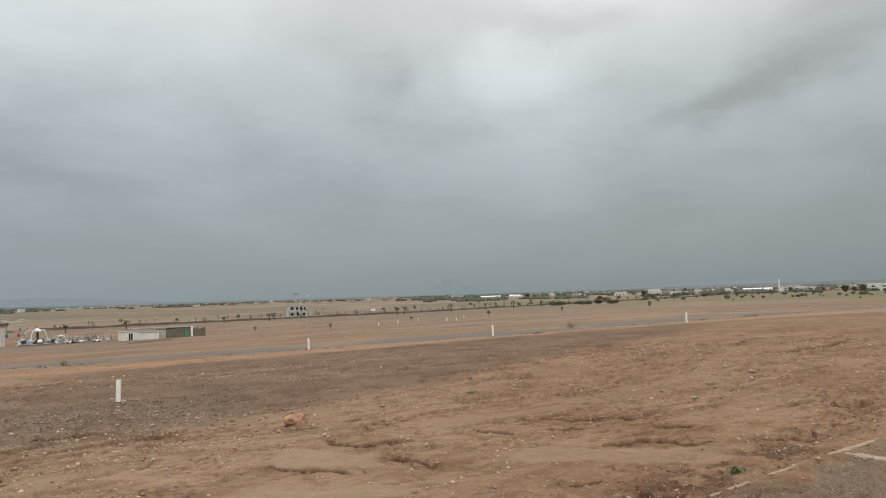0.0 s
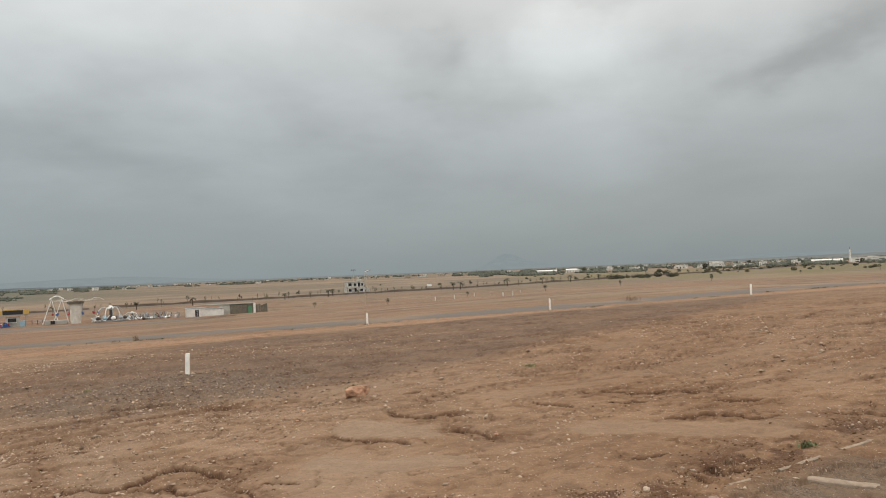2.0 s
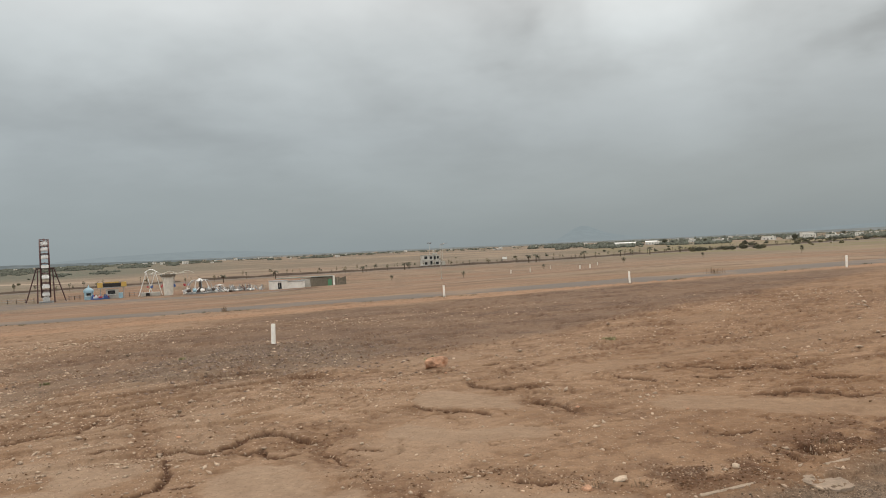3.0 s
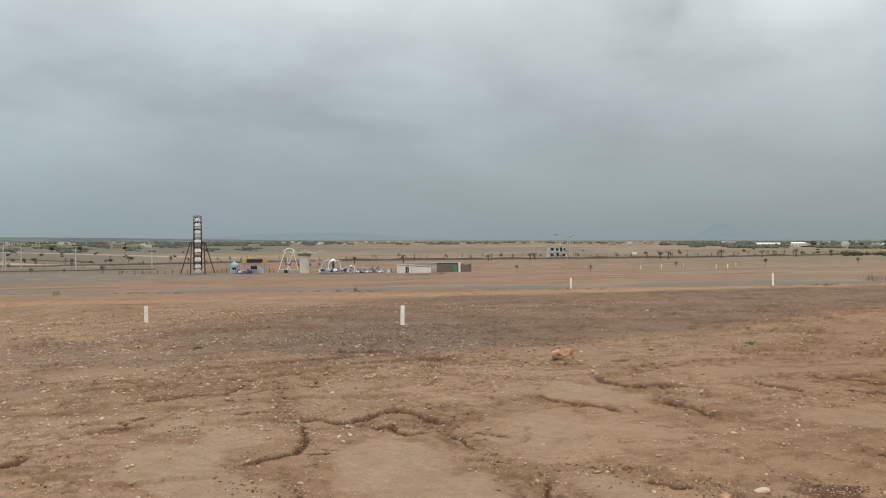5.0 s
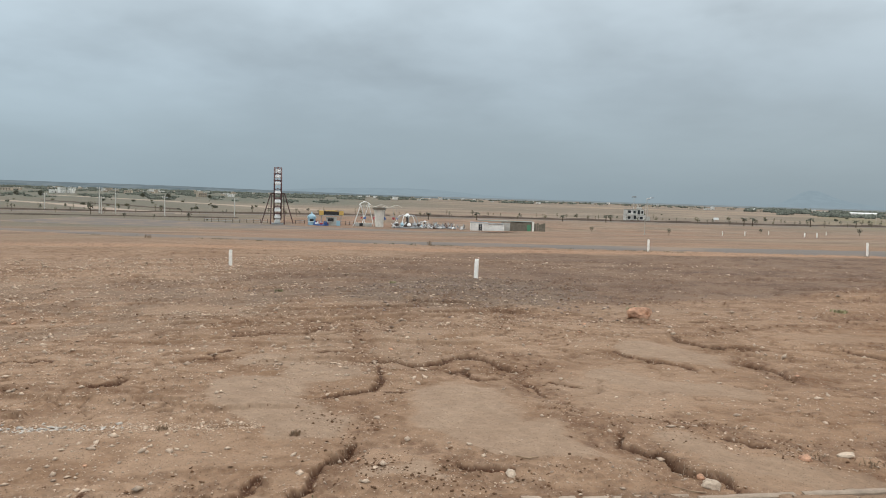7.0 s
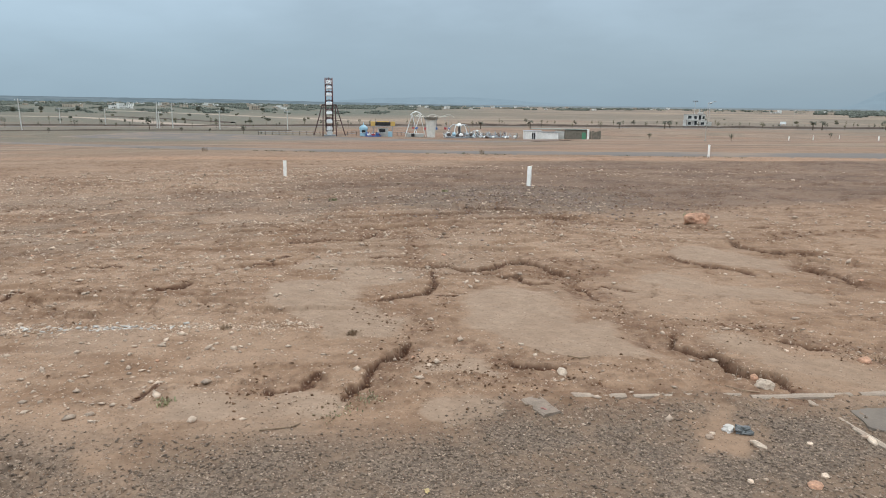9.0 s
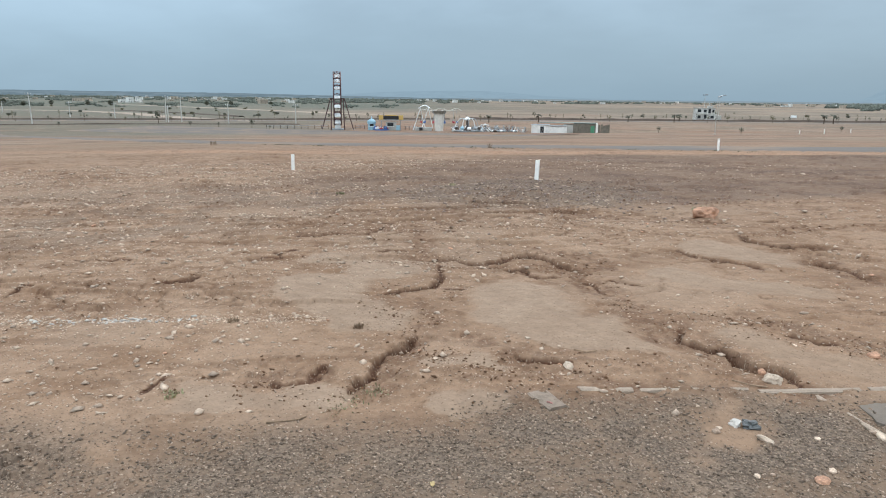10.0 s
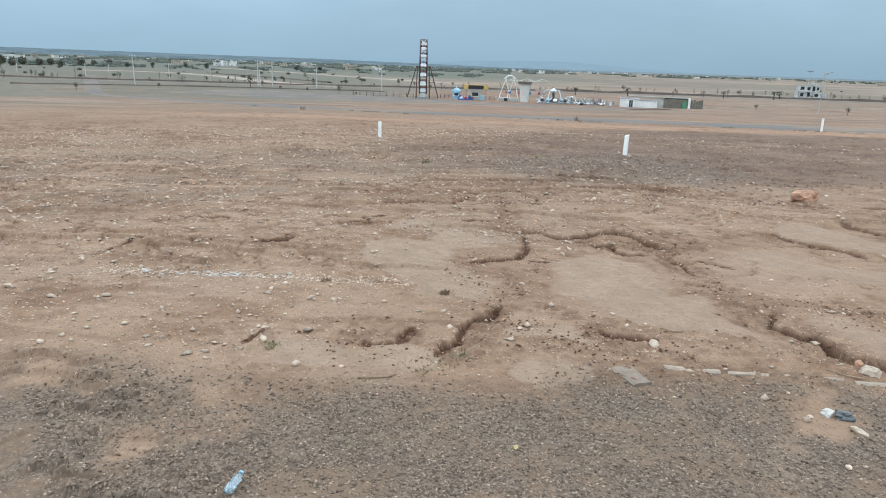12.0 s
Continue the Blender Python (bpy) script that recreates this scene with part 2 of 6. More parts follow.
def land(x, y):
    """Height of the ground: a level shoulder by the road that falls to a wide plain."""
    r = np.hypot(x, y)
    near = 0.6 * np.tanh(x / 20) * smooth(r, 4, 14) * np.clip(1 - r / 600, 0, 1)
    end = np.maximum(275 * np.exp(0.8 * x / np.maximum(r, 0.1)), 190)
    u, k = (r - 28) / (end - 28), 0.04
    fall = k * (np.logaddexp(0, u / k) - np.logaddexp(0, (u - 1) / k))
    return near - 7.7 * fall


def height(x, y):
    return float(land(np.array([float(x)]), np.array([float(y)]))[0])


# low scarps that rain has cut, nearest soil plates first: drop and course
SCARPS_PLATE = [
    (0.065, [(-3.78, 5.55), (-3.58, 5.76), (-3.43, 5.73), (-3.27, 5.76), (-3.19, 5.95), (-3.16, 6.18), (-3.00, 6.36), (-2.78, 6.28), (-2.56, 6.12), (-2.24, 6.01)]),
    (0.045, [(-3.06, 5.70), (-2.84, 5.72), (-2.64, 5.62), (-2.50, 5.54), (-2.36, 5.63)]),
    (0.040, [(-2.17, 5.66), (-1.99, 5.59), (-1.80, 5.38)]),
    (0.035, [(-2.02, 5.84), (-1.80, 5.83), (-1.66, 5.76)]),
    (0.060, [(-3.50, 5.44), (-3.32, 5.15), (-3.19, 4.86), (-3.16, 4.63), (-3.24, 4.50), (-3.29, 4.31)]),
    (0.030, [(-3.05, 4.72), (-2.86, 4.80)]),
    (0.075, [(-2.50, 3.60), (-2.45, 3.38), (-2.46, 3.26), (-2.41, 3.10), (-2.35, 2.96), (-2.30, 2.83), (-2.24, 2.66)]),
    (0.035, [(-1.84, 3.53), (-1.73, 3.56), (-1.58, 3.60), (-1.48, 3.66)]),
]
SCARPS_LEFT = [
    (0.050, [(-5.75, 5.88), (-5.53, 6.13), (-5.15, 6.31), (-5.16, 6.56), (-5.28, 6.84)]),
    (0.055, [(-4.90, 6.44), (-4.80, 6.61), (-4.74, 6.88)]),
    (0.045, [(-5.62, 7.06), (-5.28, 7.23)]),
    (0.045, [(-4.30, 5.51), (-4.12, 5.72)]),
    (0.040, [(-4.96, 3.36), (-4.86, 3.49), (-4.85, 3.61), (-4.90, 3.72), (-5.14, 3.85)]),
    (0.030, [(-6.10, 3.25), (-5.97, 3.39)]),
    (0.035, [(-5.07, 4.65), (-5.00, 4.81), (-5.21, 4.91), (-5.14, 5.12)]),
    (0.020, [(-5.60, 2.43), (-5.63, 2.57), (-5.72, 2.83)]),
    (0.030, [(-2.73, 2.49), (-2.60, 2.56), (-2.54, 2.71), (-2.57, 2.83)]),
    (0.022, [(-3.21, 1.98), (-3.21, 2.06), (-3.26, 2.19)]),
    (0.022, [(-6.56, 3.62), (-6.08, 3.95)]),
    (0.022, [(-4.68, 6.75), (-4.24, 6.93)]),
]
SCARPS_RIGHT = [
    (0.085, [(-1.12, 4.74), (-1.04, 4.55), (-0.93, 4.47), (-0.83, 4.49), (-0.71, 4.38), (-0.60, 4.33), (-0.49, 4.30), (-0.41, 4.26), (-0.33, 4.14)]),
    (0.055, [(-1.79, 7.46), (-1.45, 7.26), (-1.22, 7.22), (-1.00, 7.14), (-0.86, 6.94)]),
    (0.075, [(-1.34, 8.65), (-1.00, 8.32), (-0.84, 8.32), (-0.63, 8.46), (-0.32, 8.42)]),
    (0.060, [(-0.56, 7.74), (-0.41, 7.62), (-0.18, 7.48), (-0.04, 7.25)]),
    (0.050, [(-0.43, 5.00), (-0.30, 4.99), (-0.15, 4.99)]),
    (0.040, [(-2.06, 9.50), (-1.69, 9.74)]),
    (0.045, [(-1.38, 10.05), (-1.16, 10.28)]),
]
SCARPS_FIELD = [
    (0.050, [(0.44, 9.07), (0.94, 8.86)]),
    (0.060, [(1.17, 9.70), (1.76, 9.72), (2.05, 9.59), (2.43, 9.57), (2.80, 9.38)]),
    (0.045, [(1.45, 9.00), (1.90, 8.99)]),
    (0.050, [(2.68, 8.77), (3.20, 8.82)]),
    (0.055, [(1.92, 7.97), (2.51, 7.89), (2.87, 7.82), (3.09, 7.91)]),
    (0.090, [(8.23, 16.92), (9.30, 17.67), (9.92, 18.03), (11.07, 19.01)]),
    (0.080, [(7.16, 20.73), (7.66, 19.67), (8.35, 19.80), (9.45, 21.39)]),
    (0.035, [(1.20, 6.35), (1.32, 6.38), (1.49, 6.45)]),
    (0.070, [(1.72, 6.15), (1.76, 5.95), (1.80, 5.79), (1.95, 5.82), (2.11, 5.89)]),
    (0.050, [(1.54, 5.88), (1.64, 5.63)]),
    (0.045, [(3.62, 7.93), (4.04, 7.70), (4.30, 8.08)]),
]
# crumbled red earth that the water left raw: half width and course
WASHES = [
    (0.30, [(-2.45, 6.02), (-1.90, 5.50), (-1.50, 5.10), (-1.10, 4.62), (-0.75, 4.30), (-0.35, 4.08)]),
    (0.15, [(-3.05, 4.32), (-2.75, 4.15), (-2.47, 3.65), (-2.32, 3.15), (-2.15, 2.80)]),
    (0.16, [(-2.30, 3.72), (-1.96, 3.70), (-1.74, 3.48), (-1.45, 3.50), (-1.00, 3.55)]),
    (0.12, [(-2.85, 2.47), (-2.50, 2.72)]),
    (0.28, [(1.10, 6.35), (1.70, 5.95), (2.30, 6.15), (2.90, 6.62), (3.40, 7.00)]),
    (0.25, [(3.40, 7.90), (4.30, 7.85), (5.00, 8.30)]),
    (0.28, [(-0.55, 7.75), (0.00, 7.20), (0.60, 7.05)]),
    (0.40, [(-5.40, 10.30), (-4.40, 9.30), (-3.30, 9.20), (-2.10, 9.70)]),
    (0.25, [(-5.80, 6.00), (-5.20, 6.70), (-4.70, 6.90), (-4.30, 6.20), (-3.80, 5.60)]),
    (0.30, [(-3.20, 6.60), (-2.70, 6.70), (-2.20, 6.30)]),
    (0.22, [(-0.80, 5.25), (-0.40, 5.15), (0.20, 5.00)]),
]
# smooth plates of dried mud
PANS = [
    (0.42, [(-2.45, 5.00), (-2.20, 4.55), (-1.70, 4.25), (-1.30, 4.50)]),
    (0.34, [(-4.00, 4.30), (-3.60, 3.90), (-2.95, 3.70)]),
    (0.17, [(-2.95, 2.10), (-2.65, 2.32), (-2.38, 2.50)]),
    (0.16, [(-1.80, 2.85), (-1.62, 2.95)]),
    (0.14, [(-2.12, 3.30), (-1.95, 3.42)]),
    (0.16, [(-3.60, 4.90), (-3.70, 5.20)]),
    (0.22, [(-4.60, 5.00), (-4.10, 5.10), (-3.85, 4.80)]),
    (0.20, [(-0.70, 4.75), (-0.20, 4.65), (0.30, 4.60)]),
    (0.25, [(-1.60, 6.40), (-1.10, 6.20), (-0.40, 6.40)]),
    (0.40, [(-1.50, 7.80), (-1.00, 7.60)]),
    (0.35, [(1.10, 7.60), (2.00, 7.45), (2.70, 7.30)]),
    (0.16, [(-0.70, 2.90), (-0.35, 2.75)]),
]


def course(x, y, line):
    """Distance to a polyline, how much farther from the camera's standpoint a point lies, and the share of its length.
    """
    best, above, share = np.full(x.shape, 1e9), np.zeros(x.shape), np.zeros(x.shape)
    total = sum(math.dist(p, q) for p, q in zip(line, line[1:]))
    done = 0.0
    for (ax, ay), (bx, by) in zip(line, line[1:]):
        dx, dy = bx - ax, by - ay
        t = np.clip(((x - ax) * dx + (y - ay) * dy) / (dx * dx + dy * dy), 0, 1)
        px, py = ax + t * dx, ay + t * dy
        d = np.hypot(x - px, y - py)
        closer = d < best
        above = np.where(closer, np.hypot(x, y) - np.hypot(px, py), above)
        share = np.where(closer, (done + t * math.hypot(dx, dy)) / total, share)
        best = np.minimum(best, d)
        done += math.hypot(dx, dy)
    return best, above, share


def beside(x, y, line, reach):
    """Which points lie near enough to a course to be touched by it."""
    xs, ys = [p[0] for p in line], [p[1] for p in line]
    return (x > min(xs) - reach) & (x < max(xs) + reach) & (y > min(ys) - reach) & (y < max(ys) + reach)


# the edge of the gravel road on which the camera stands
KERB_A, KERB_B = Vector((-1.60, 3.12)), Vector((5.40, 8.06))
KERB_DIR = (KERB_B - KERB_A).normalized()


def off_kerb(x, y):
    """Metres beyond the road's edge (minus: on the road)."""
    return -(x - KERB_A.x) * KERB_DIR.y + (y - KERB_A.y) * KERB_DIR.x


def relief(x, y):
    """Fine relief and the masks of the ground's surface."""
    r = np.hypot(x, y)
    wx = x + 0.16 * (fractal(x * 2.2, y * 2.2, 3, 11) - 0.5) + 0.09 * (fractal(x * 11, y * 11, 4, 13) - 0.5)
    wy = y + 0.16 * (fractal(x * 2.2, y * 2.2, 3, 17) - 0.5) + 0.09 * (fractal(x * 11, y * 11, 4, 19) - 0.5)
    wx = wx + 0.035 * (fractal(x * 34, y * 34, 2, 14) - 0.5)
    wy = wy + 0.035 * (fractal(x * 34, y * 34, 2, 20) - 0.5)
    fade = 1 - smooth(r, 18, 45)
    off = off_kerb(x, y) + 0.34 * (1 - smooth((x - KERB_A.x) * KERB_DIR.x + (y - KERB_A.y) * KERB_DIR.y, -0.5, 0.1)) + 0.25 * (fractal(x * 1.7, y * 1.7, 4, 23) - 0.5)
    on_road = 1 - smooth(off, -0.35, 0.15)
    dz = 0.10 * (fractal(x * 0.35, y * 0.35, 3, 3) - 0.5) * smooth(r, 2, 8)
    dz = dz + 0.022 * (fractal(x * 2.6, y * 2.6, 4, 5) - 0.5) + 0.012 * (fractal(x * 12, y * 12, 3, 7) - 0.5)
    # low steps that sheets of water leave, along the slope, more of them where it gathers
    u, v = wx * KERB_DIR.x + wy * KERB_DIR.y, -wx * KERB_DIR.y + wy * KERB_DIR.x
    gather = smooth(fractal(x * 0.45, y * 0.45, 3, 29), 0.40, 0.56)
    tread = fractal(u * 0.55, v * 2.3, 5, 31)
    step = np.exp(-((tread - 0.5) / 0.014) ** 2) * gather
    step = step + np.exp(-((fractal(u * 0.8, v * 3.1, 5, 37) - 0.56) / 0.012) ** 2) * smooth(fractal(x * 0.6, y * 0.6, 3, 39), 0.45, 0.6)
    step = np.clip(step, 0, 1) * smooth(fractal(x * 3, y * 3, 3, 40), 0.38, 0.55)
    pan = 0.5 * smooth(fractal(u * 0.45, v * 0.9, 4, 73), 0.58, 0.68)
    for half, line in PANS:
        k = beside(x, y, line, 1.0)
        d, _, _ = course(wx[k], wy[k], line)
        pan[k] = np.maximum(pan[k], 1 - smooth(d + 0.25 * (fractal(x[k] * 3, y[k] * 3, 3, 75) - 0.5), 0.75 * half, 1.1 * half))
    plain_near = 0.30 + 0.70 * smooth(r, 7, 11)
    step = step * plain_near
    # hair-thin steps where the crust has broken
    fine = np.zeros_like(x)
    for scale, thin, seed, lo in ((0.9, 0.0055, 131, 0.40), (2.1, 0.010, 133, 0.44), (1.3, 0.0065, 137, 0.44)):
        net = fractal(wx * scale, wy * scale, 5, seed) - 0.5
        thin = thin * (1 + 0.06 * r)
        fine = np.maximum(fine, np.exp(-(net / thin) ** 2) * smooth(fractal(x * 1.4, y * 1.4, 3, seed + 1), lo, lo + 0.14))
    track = np.exp(-((fractal(u * 0.28, v * 2.0, 5, 141) - 0.5) / (0.010 + 0.0007 * r)) ** 2) * smooth(fractal(x * 0.8, y * 0.8, 3, 143), 0.40, 0.52)
    fine = np.maximum(fine, track * smooth(x, -1.5, 1.5) * smooth(r, 6, 8))
    fine = fine * (1 - 0.85 * pan) * smooth(r, 4.0, 6.0)
    step = step * (1 - pan)
    crumb = smooth(fractal(x * 14, y * 14, 4, 41), 0.50, 0.68) * smooth(fractal(u * 0.8, v * 1.9, 4, 43), 0.46, 0.60) * (1 - pan) * (0.45 + 0.55 * plain_near)
    # cut paints the shade of the steps, and marks crumbled earth
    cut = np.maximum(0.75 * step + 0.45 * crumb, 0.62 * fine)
    dz = dz - 0.020 * fine * (1 + 0.05 * r)
    dz = dz - (0.032 + 0.030 * smooth(r, 6, 14)) * step + 0.024 * crumb + 0.030 * gather * smooth(tread, 0.488, 0.512)
    deep, bare, bench, rough = np.zeros_like(x), np.zeros_like(x), np.zeros_like(x), np.zeros_like(x)
    for half, line in WASHES:
        k = beside(x, y, line, 1.0)
        d, _, _ = course(wx[k], wy[k], line)
        rough[k] = np.maximum(rough[k], 1 - smooth(d + 0.5 * half * (fractal(x[k] * 4, y[k] * 4, 4, 45) - 0.5) * 2, 0.25 * half, 0.95 * half))
    pan = pan * (1 - rough)
    bare = 0.42 * rough * smooth(fractal(x * 13, y * 13, 4, 53), 0.46, 0.60)
    dz = dz + rough * (0.034 * (fractal(x * 15, y * 15, 4, 55) - 0.5) - 0.012)
    for drop, line in SCARPS_PLATE + SCARPS_LEFT + SCARPS_RIGHT + SCARPS_FIELD:
        k = beside(x, y, line, 1.2)
        d, above, share = course(wx[k], wy[k], line)
        big = smooth(r[k], 6, 16) + 1.0
        odd = 0.55 + 0.9 * value_noise(x[k] * 6, y[k] * 6, 47)
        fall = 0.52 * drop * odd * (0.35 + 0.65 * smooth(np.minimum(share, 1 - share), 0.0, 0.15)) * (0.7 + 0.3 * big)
        # every face is turned towards the camera's standpoint
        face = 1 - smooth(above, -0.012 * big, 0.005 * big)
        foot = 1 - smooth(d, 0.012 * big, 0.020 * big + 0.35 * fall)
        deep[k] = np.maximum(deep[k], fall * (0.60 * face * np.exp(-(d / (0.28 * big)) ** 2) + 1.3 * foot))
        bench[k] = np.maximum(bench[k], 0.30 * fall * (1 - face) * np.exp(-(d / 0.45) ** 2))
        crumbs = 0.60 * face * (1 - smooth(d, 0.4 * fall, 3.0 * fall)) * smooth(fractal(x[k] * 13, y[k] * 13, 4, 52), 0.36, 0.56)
        # dark line painted along the foot, where the scarp shades the ground
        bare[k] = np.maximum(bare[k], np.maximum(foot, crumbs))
    dz = dz - deep + bench + 0.014 * bare * (fractal(x * 32, y * 32, 2, 54) - 0.5) * (deep < 0.02)
    along = (x - KERB_A.x) * KERB_DIR.x + (y - KERB_A.y) * KERB_DIR.y
    edge = np.exp(-((off_kerb(x, y) - 0.35) / 0.45) ** 2) * smooth(along, 2.2, 3.2) * (1 - smooth(along, 6.5, 7.5))
    bare = np.maximum(bare, 0.85 * edge * smooth(fractal(x * 4, y * 4, 4, 56), 0.40, 0.55))
    dz = dz + 0.030 * edge * (fractal(x * 6, y * 6, 4, 57) - 0.5)
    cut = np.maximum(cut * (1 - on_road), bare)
    # grey silt where water stood, and chippings
    wave = 2.2 * (fractal(x * 0.22, y * 0.22, 3, 59) - 0.5) + 0.8 * (fractal(x * 1.1, y * 1.1, 3, 60) - 0.5)
    low, high = np.maximum(15.0 + 1.32 * x, 11.2 - 0.05 * x), 28.0 + 0.45 * x
    silt = smooth(y + wave * np.clip((y - 6) / 12, 0.3, 1) - low, -0.7, 0.7) * (1 - smooth(y + 0.4 * wave - high, -0.5, 0.5)) * smooth(x + 0.5 * wave, -14, -9) * (1 - 0.7 * smooth(x, 9, 16)) * (0.72 + 0.28 * smooth(fractal(x * 0.35, y * 0.9, 3, 62), 0.35, 0.55))
    verge_sand = smooth(y + 0.4 * wave - high, -0.3, 0.5) * (1 - smooth(y - high, 2.0, 4.5)) * smooth(x, -40, -25) * (1 - smooth(x, 25, 40)) * (0.5 + 0.5 * smooth(fractal(x * 0.2, y * 1.2, 3, 63), 0.35, 0.55))
    silt = np.maximum(silt, 0.75 * np.exp(-((x + 7.5) / 4.5) ** 4 - ((y - 11.5) / 3.6) ** 4) * smooth(fractal(x * 0.8, y * 0.8, 3, 64), 0.30, 0.55))
    mound = np.exp(-((x + 5.6) / 2.4) ** 2 - ((y - 11.4) / 2.6) ** 2)
    dz = dz + 0.05 * mound
    left = smooth(-x, 5.0, 8.0) * (1 - smooth(r, 13, 19)) * smooth(r, 6.5, 9)
    gravel = np.maximum(on_road * smooth(fractal(x * 1.9, y * 1.9, 5, 61), 0.20, 0.40), 0.8 * smooth(mound * (0.6 + 0.8 * fractal(x * 2, y * 2, 3, 67)), 0.25, 0.6))
    gravel = np.maximum(gravel, 0.45 * left * smooth(fractal(x * 1.6, y * 1.6, 3, 71), 0.42, 0.6))
    dz = dz - 0.03 * on_road * smooth(off, 0.1, -0.5)
    green = smooth(x, -20, 60) * smooth(y, 330, 420) * (1 - smooth(y, 800, 1100))
    grove = np.maximum(smooth(r, 400, 650) * smooth(-x / np.maximum(r, 1), 0.42, 0.62), 0.7 * smooth(r, 90, 170) * smooth(-x / np.maximum(r, 1), 0.60, 0.74))
    return dz * fade, np.clip(cut, 0, 1) * fade, np.clip(gravel, 0, 1) * fade, np.clip(silt, 0, 1), smooth(r, 22, 60), np.clip(green, 0, 1), pan * fade * (1 - bare), grove, smooth(r, 230, 420), np.clip(verge_sand, 0, 1), rough * fade


def mesh_of(name, verts, quads, mat):
    me = bpy.data.meshes.new(name)
    me.vertices.add(len(verts))
    me.vertices.foreach_set("co", np.asarray(verts, np.float32).ravel())
    me.loops.add(quads.size)
    me.loops.foreach_set("vertex_index", quads.astype(np.int32).ravel())
    k = quads.shape[1]
    me.polygons.add(len(quads))
    me.polygons.foreach_set("loop_start", np.arange(0, quads.size, k, dtype=np.int32))
    me.polygons.foreach_set("loop_total", np.full(len(quads), k, np.int32))
    me.update(calc_edges=True)
    me.materials.append(mat)
    return me


def build_ground():
    angles = np.radians(np.concatenate([np.arange(-36, 74, 0.15), np.arange(77, 322, 3.0)]))
    radii = np.concatenate([[0.0, 0.5], np.geomspace(1.0, 1.95, 70), np.geomspace(2.0, 11, 690), np.geomspace(11.1, 30, 130), np.geomspace(30.8, 4800, 160)])
    a, r = np.meshgrid(angles, radii)
    x, y = -r * np.sin(a), r * np.cos(a)
    z = land(x.ravel(), y.ravel())
    dz, cut, gravel, silt, far, green, pan, grove, wide, sand, wash = relief(x.ravel(), y.ravel())
    verts = np.stack([x.ravel(), y.ravel(), z + dz], 1)
    n, k = len(radii), len(angles)
    i, j = np.meshgrid(np.arange(n - 1), np.arange(k), indexing="ij")
    j2 = (j + 1) % k
    quads = np.stack([i * k + j, i * k + j2, (i + 1) * k + j2, (i + 1) * k + j], -1).reshape(-1, 4)
    quads = quads[:, ::-1]
    me = mesh_of("ground", verts, quads, soil_material())
    me.polygons.foreach_set("use_smooth", np.ones(len(quads), bool))
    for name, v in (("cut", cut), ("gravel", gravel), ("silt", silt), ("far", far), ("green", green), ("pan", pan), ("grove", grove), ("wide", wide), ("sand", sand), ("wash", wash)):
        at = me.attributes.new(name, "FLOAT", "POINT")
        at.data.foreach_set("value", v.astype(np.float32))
    return tagged(new("ground", me), "bare brown rain-cut soil falling to a wide dry plain", "ground", kind="structure")


build_ground()


# ---- mesh helpers ----
def part(name, bm, mat, parent=None, label="", smooth_faces=False):
    me = bpy.data.meshes.new(name)
    bm.to_mesh(me)
    bm.free()
    me.materials.append(mat)
    if smooth_faces:
        me.polygons.foreach_set("use_smooth", [True] * len(me.polygons))
    ob = new(name, me)
    if parent is not None:
        ob.parent = parent
    return tagged(ob, label)


def box(bm, sx, sy, sz, x=0, y=0, z=0, rz=0, rx=0, ry=0, bevel=0.0):
    """A block with its base's centre at x, y, z."""
    g = bmesh.ops.create_cube(bm, size=1.0)["verts"]
    m = pose(x, y, z, rx, ry, rz) @ Matrix.Translation((0, 0, sz / 2)) @ Matrix.Diagonal((sx, sy, sz, 1))
    bmesh.ops.transform(bm, matrix=m, verts=g)
    if bevel:
        es = list({e for v in g for e in v.link_edges})
        bmesh.ops.bevel(bm, geom=es, offset=bevel, segments=2, affect="EDGES", profile=0.6)
    return bm


def rod(bm, a, b, r1, r2=None, sides=8):
    """A tapered bar from a to b."""
    a, b = Vector(a), Vector(b)
    g = bmesh.ops.create_cone(bm, cap_ends=True, segments=sides, radius1=r1, radius2=r1 if r2 is None else r2, depth=(b - a).length)["verts"]
    m = Matrix.Translation((a + b) / 2) @ (b - a).to_track_quat("Z", "Y").to_matrix().to_4x4()
    bmesh.ops.transform(bm, matrix=m, verts=g)
    return bm


def thing(name, x, y, z=None, turn=0):
    ob = new(name)
    ob.empty_display_size = 0.2
    ob.matrix_basis = pose(x, y, height(x, y) if z is None else z, 0, 0, turn)
    return ob


def surface(x, y):
    """Height of the finished soil."""
    a, b = np.array([float(x)]), np.array([float(y)])
    return float(land(a, b)[0] + relief(a, b)[0][0])


def facing(x, y):
    """Turn about z by which a thing's front faces the camera's standpoint."""
    return math.degrees(math.atan2(-x, y))


BM = bmesh.new
white_paint = plain("white_paint", (0.86, 0.83, 0.77), 0.6, vary=0.12, scale=6)


# ---- marker posts ----
def marker_post(x, y, tall, lean, turn):
    p = thing("marker_post", x, y, surface(x, y), turn)
    bm = box(BM(), 0.078, 0.078, tall + 0.12, 0, 0, -0.12, ry=lean, bevel=0.008)
    part("shaft", bm, white_paint, p)
    return tagged(p, "white-painted concrete plot marker post set in bare soil", "marker post", "plot marker posts")


for row in ((-6.17, 13.37, 0.43, 1.5, 10), (-13.45, 13.65, 0.42, 0, 30), (-5.52, 28.7, 0.49, -1, 5), (2.26, 31.3, 0.52, -2, 0), (12.0, 34.3, 0.54, 0.5, 0)):
    marker_post(*row)


# ---- paints and surfaces ----
concrete = plain("weathered_concrete", (0.40, 0.37, 0.33), 0.85, vary=0.22, scale=4, bump=0.3)
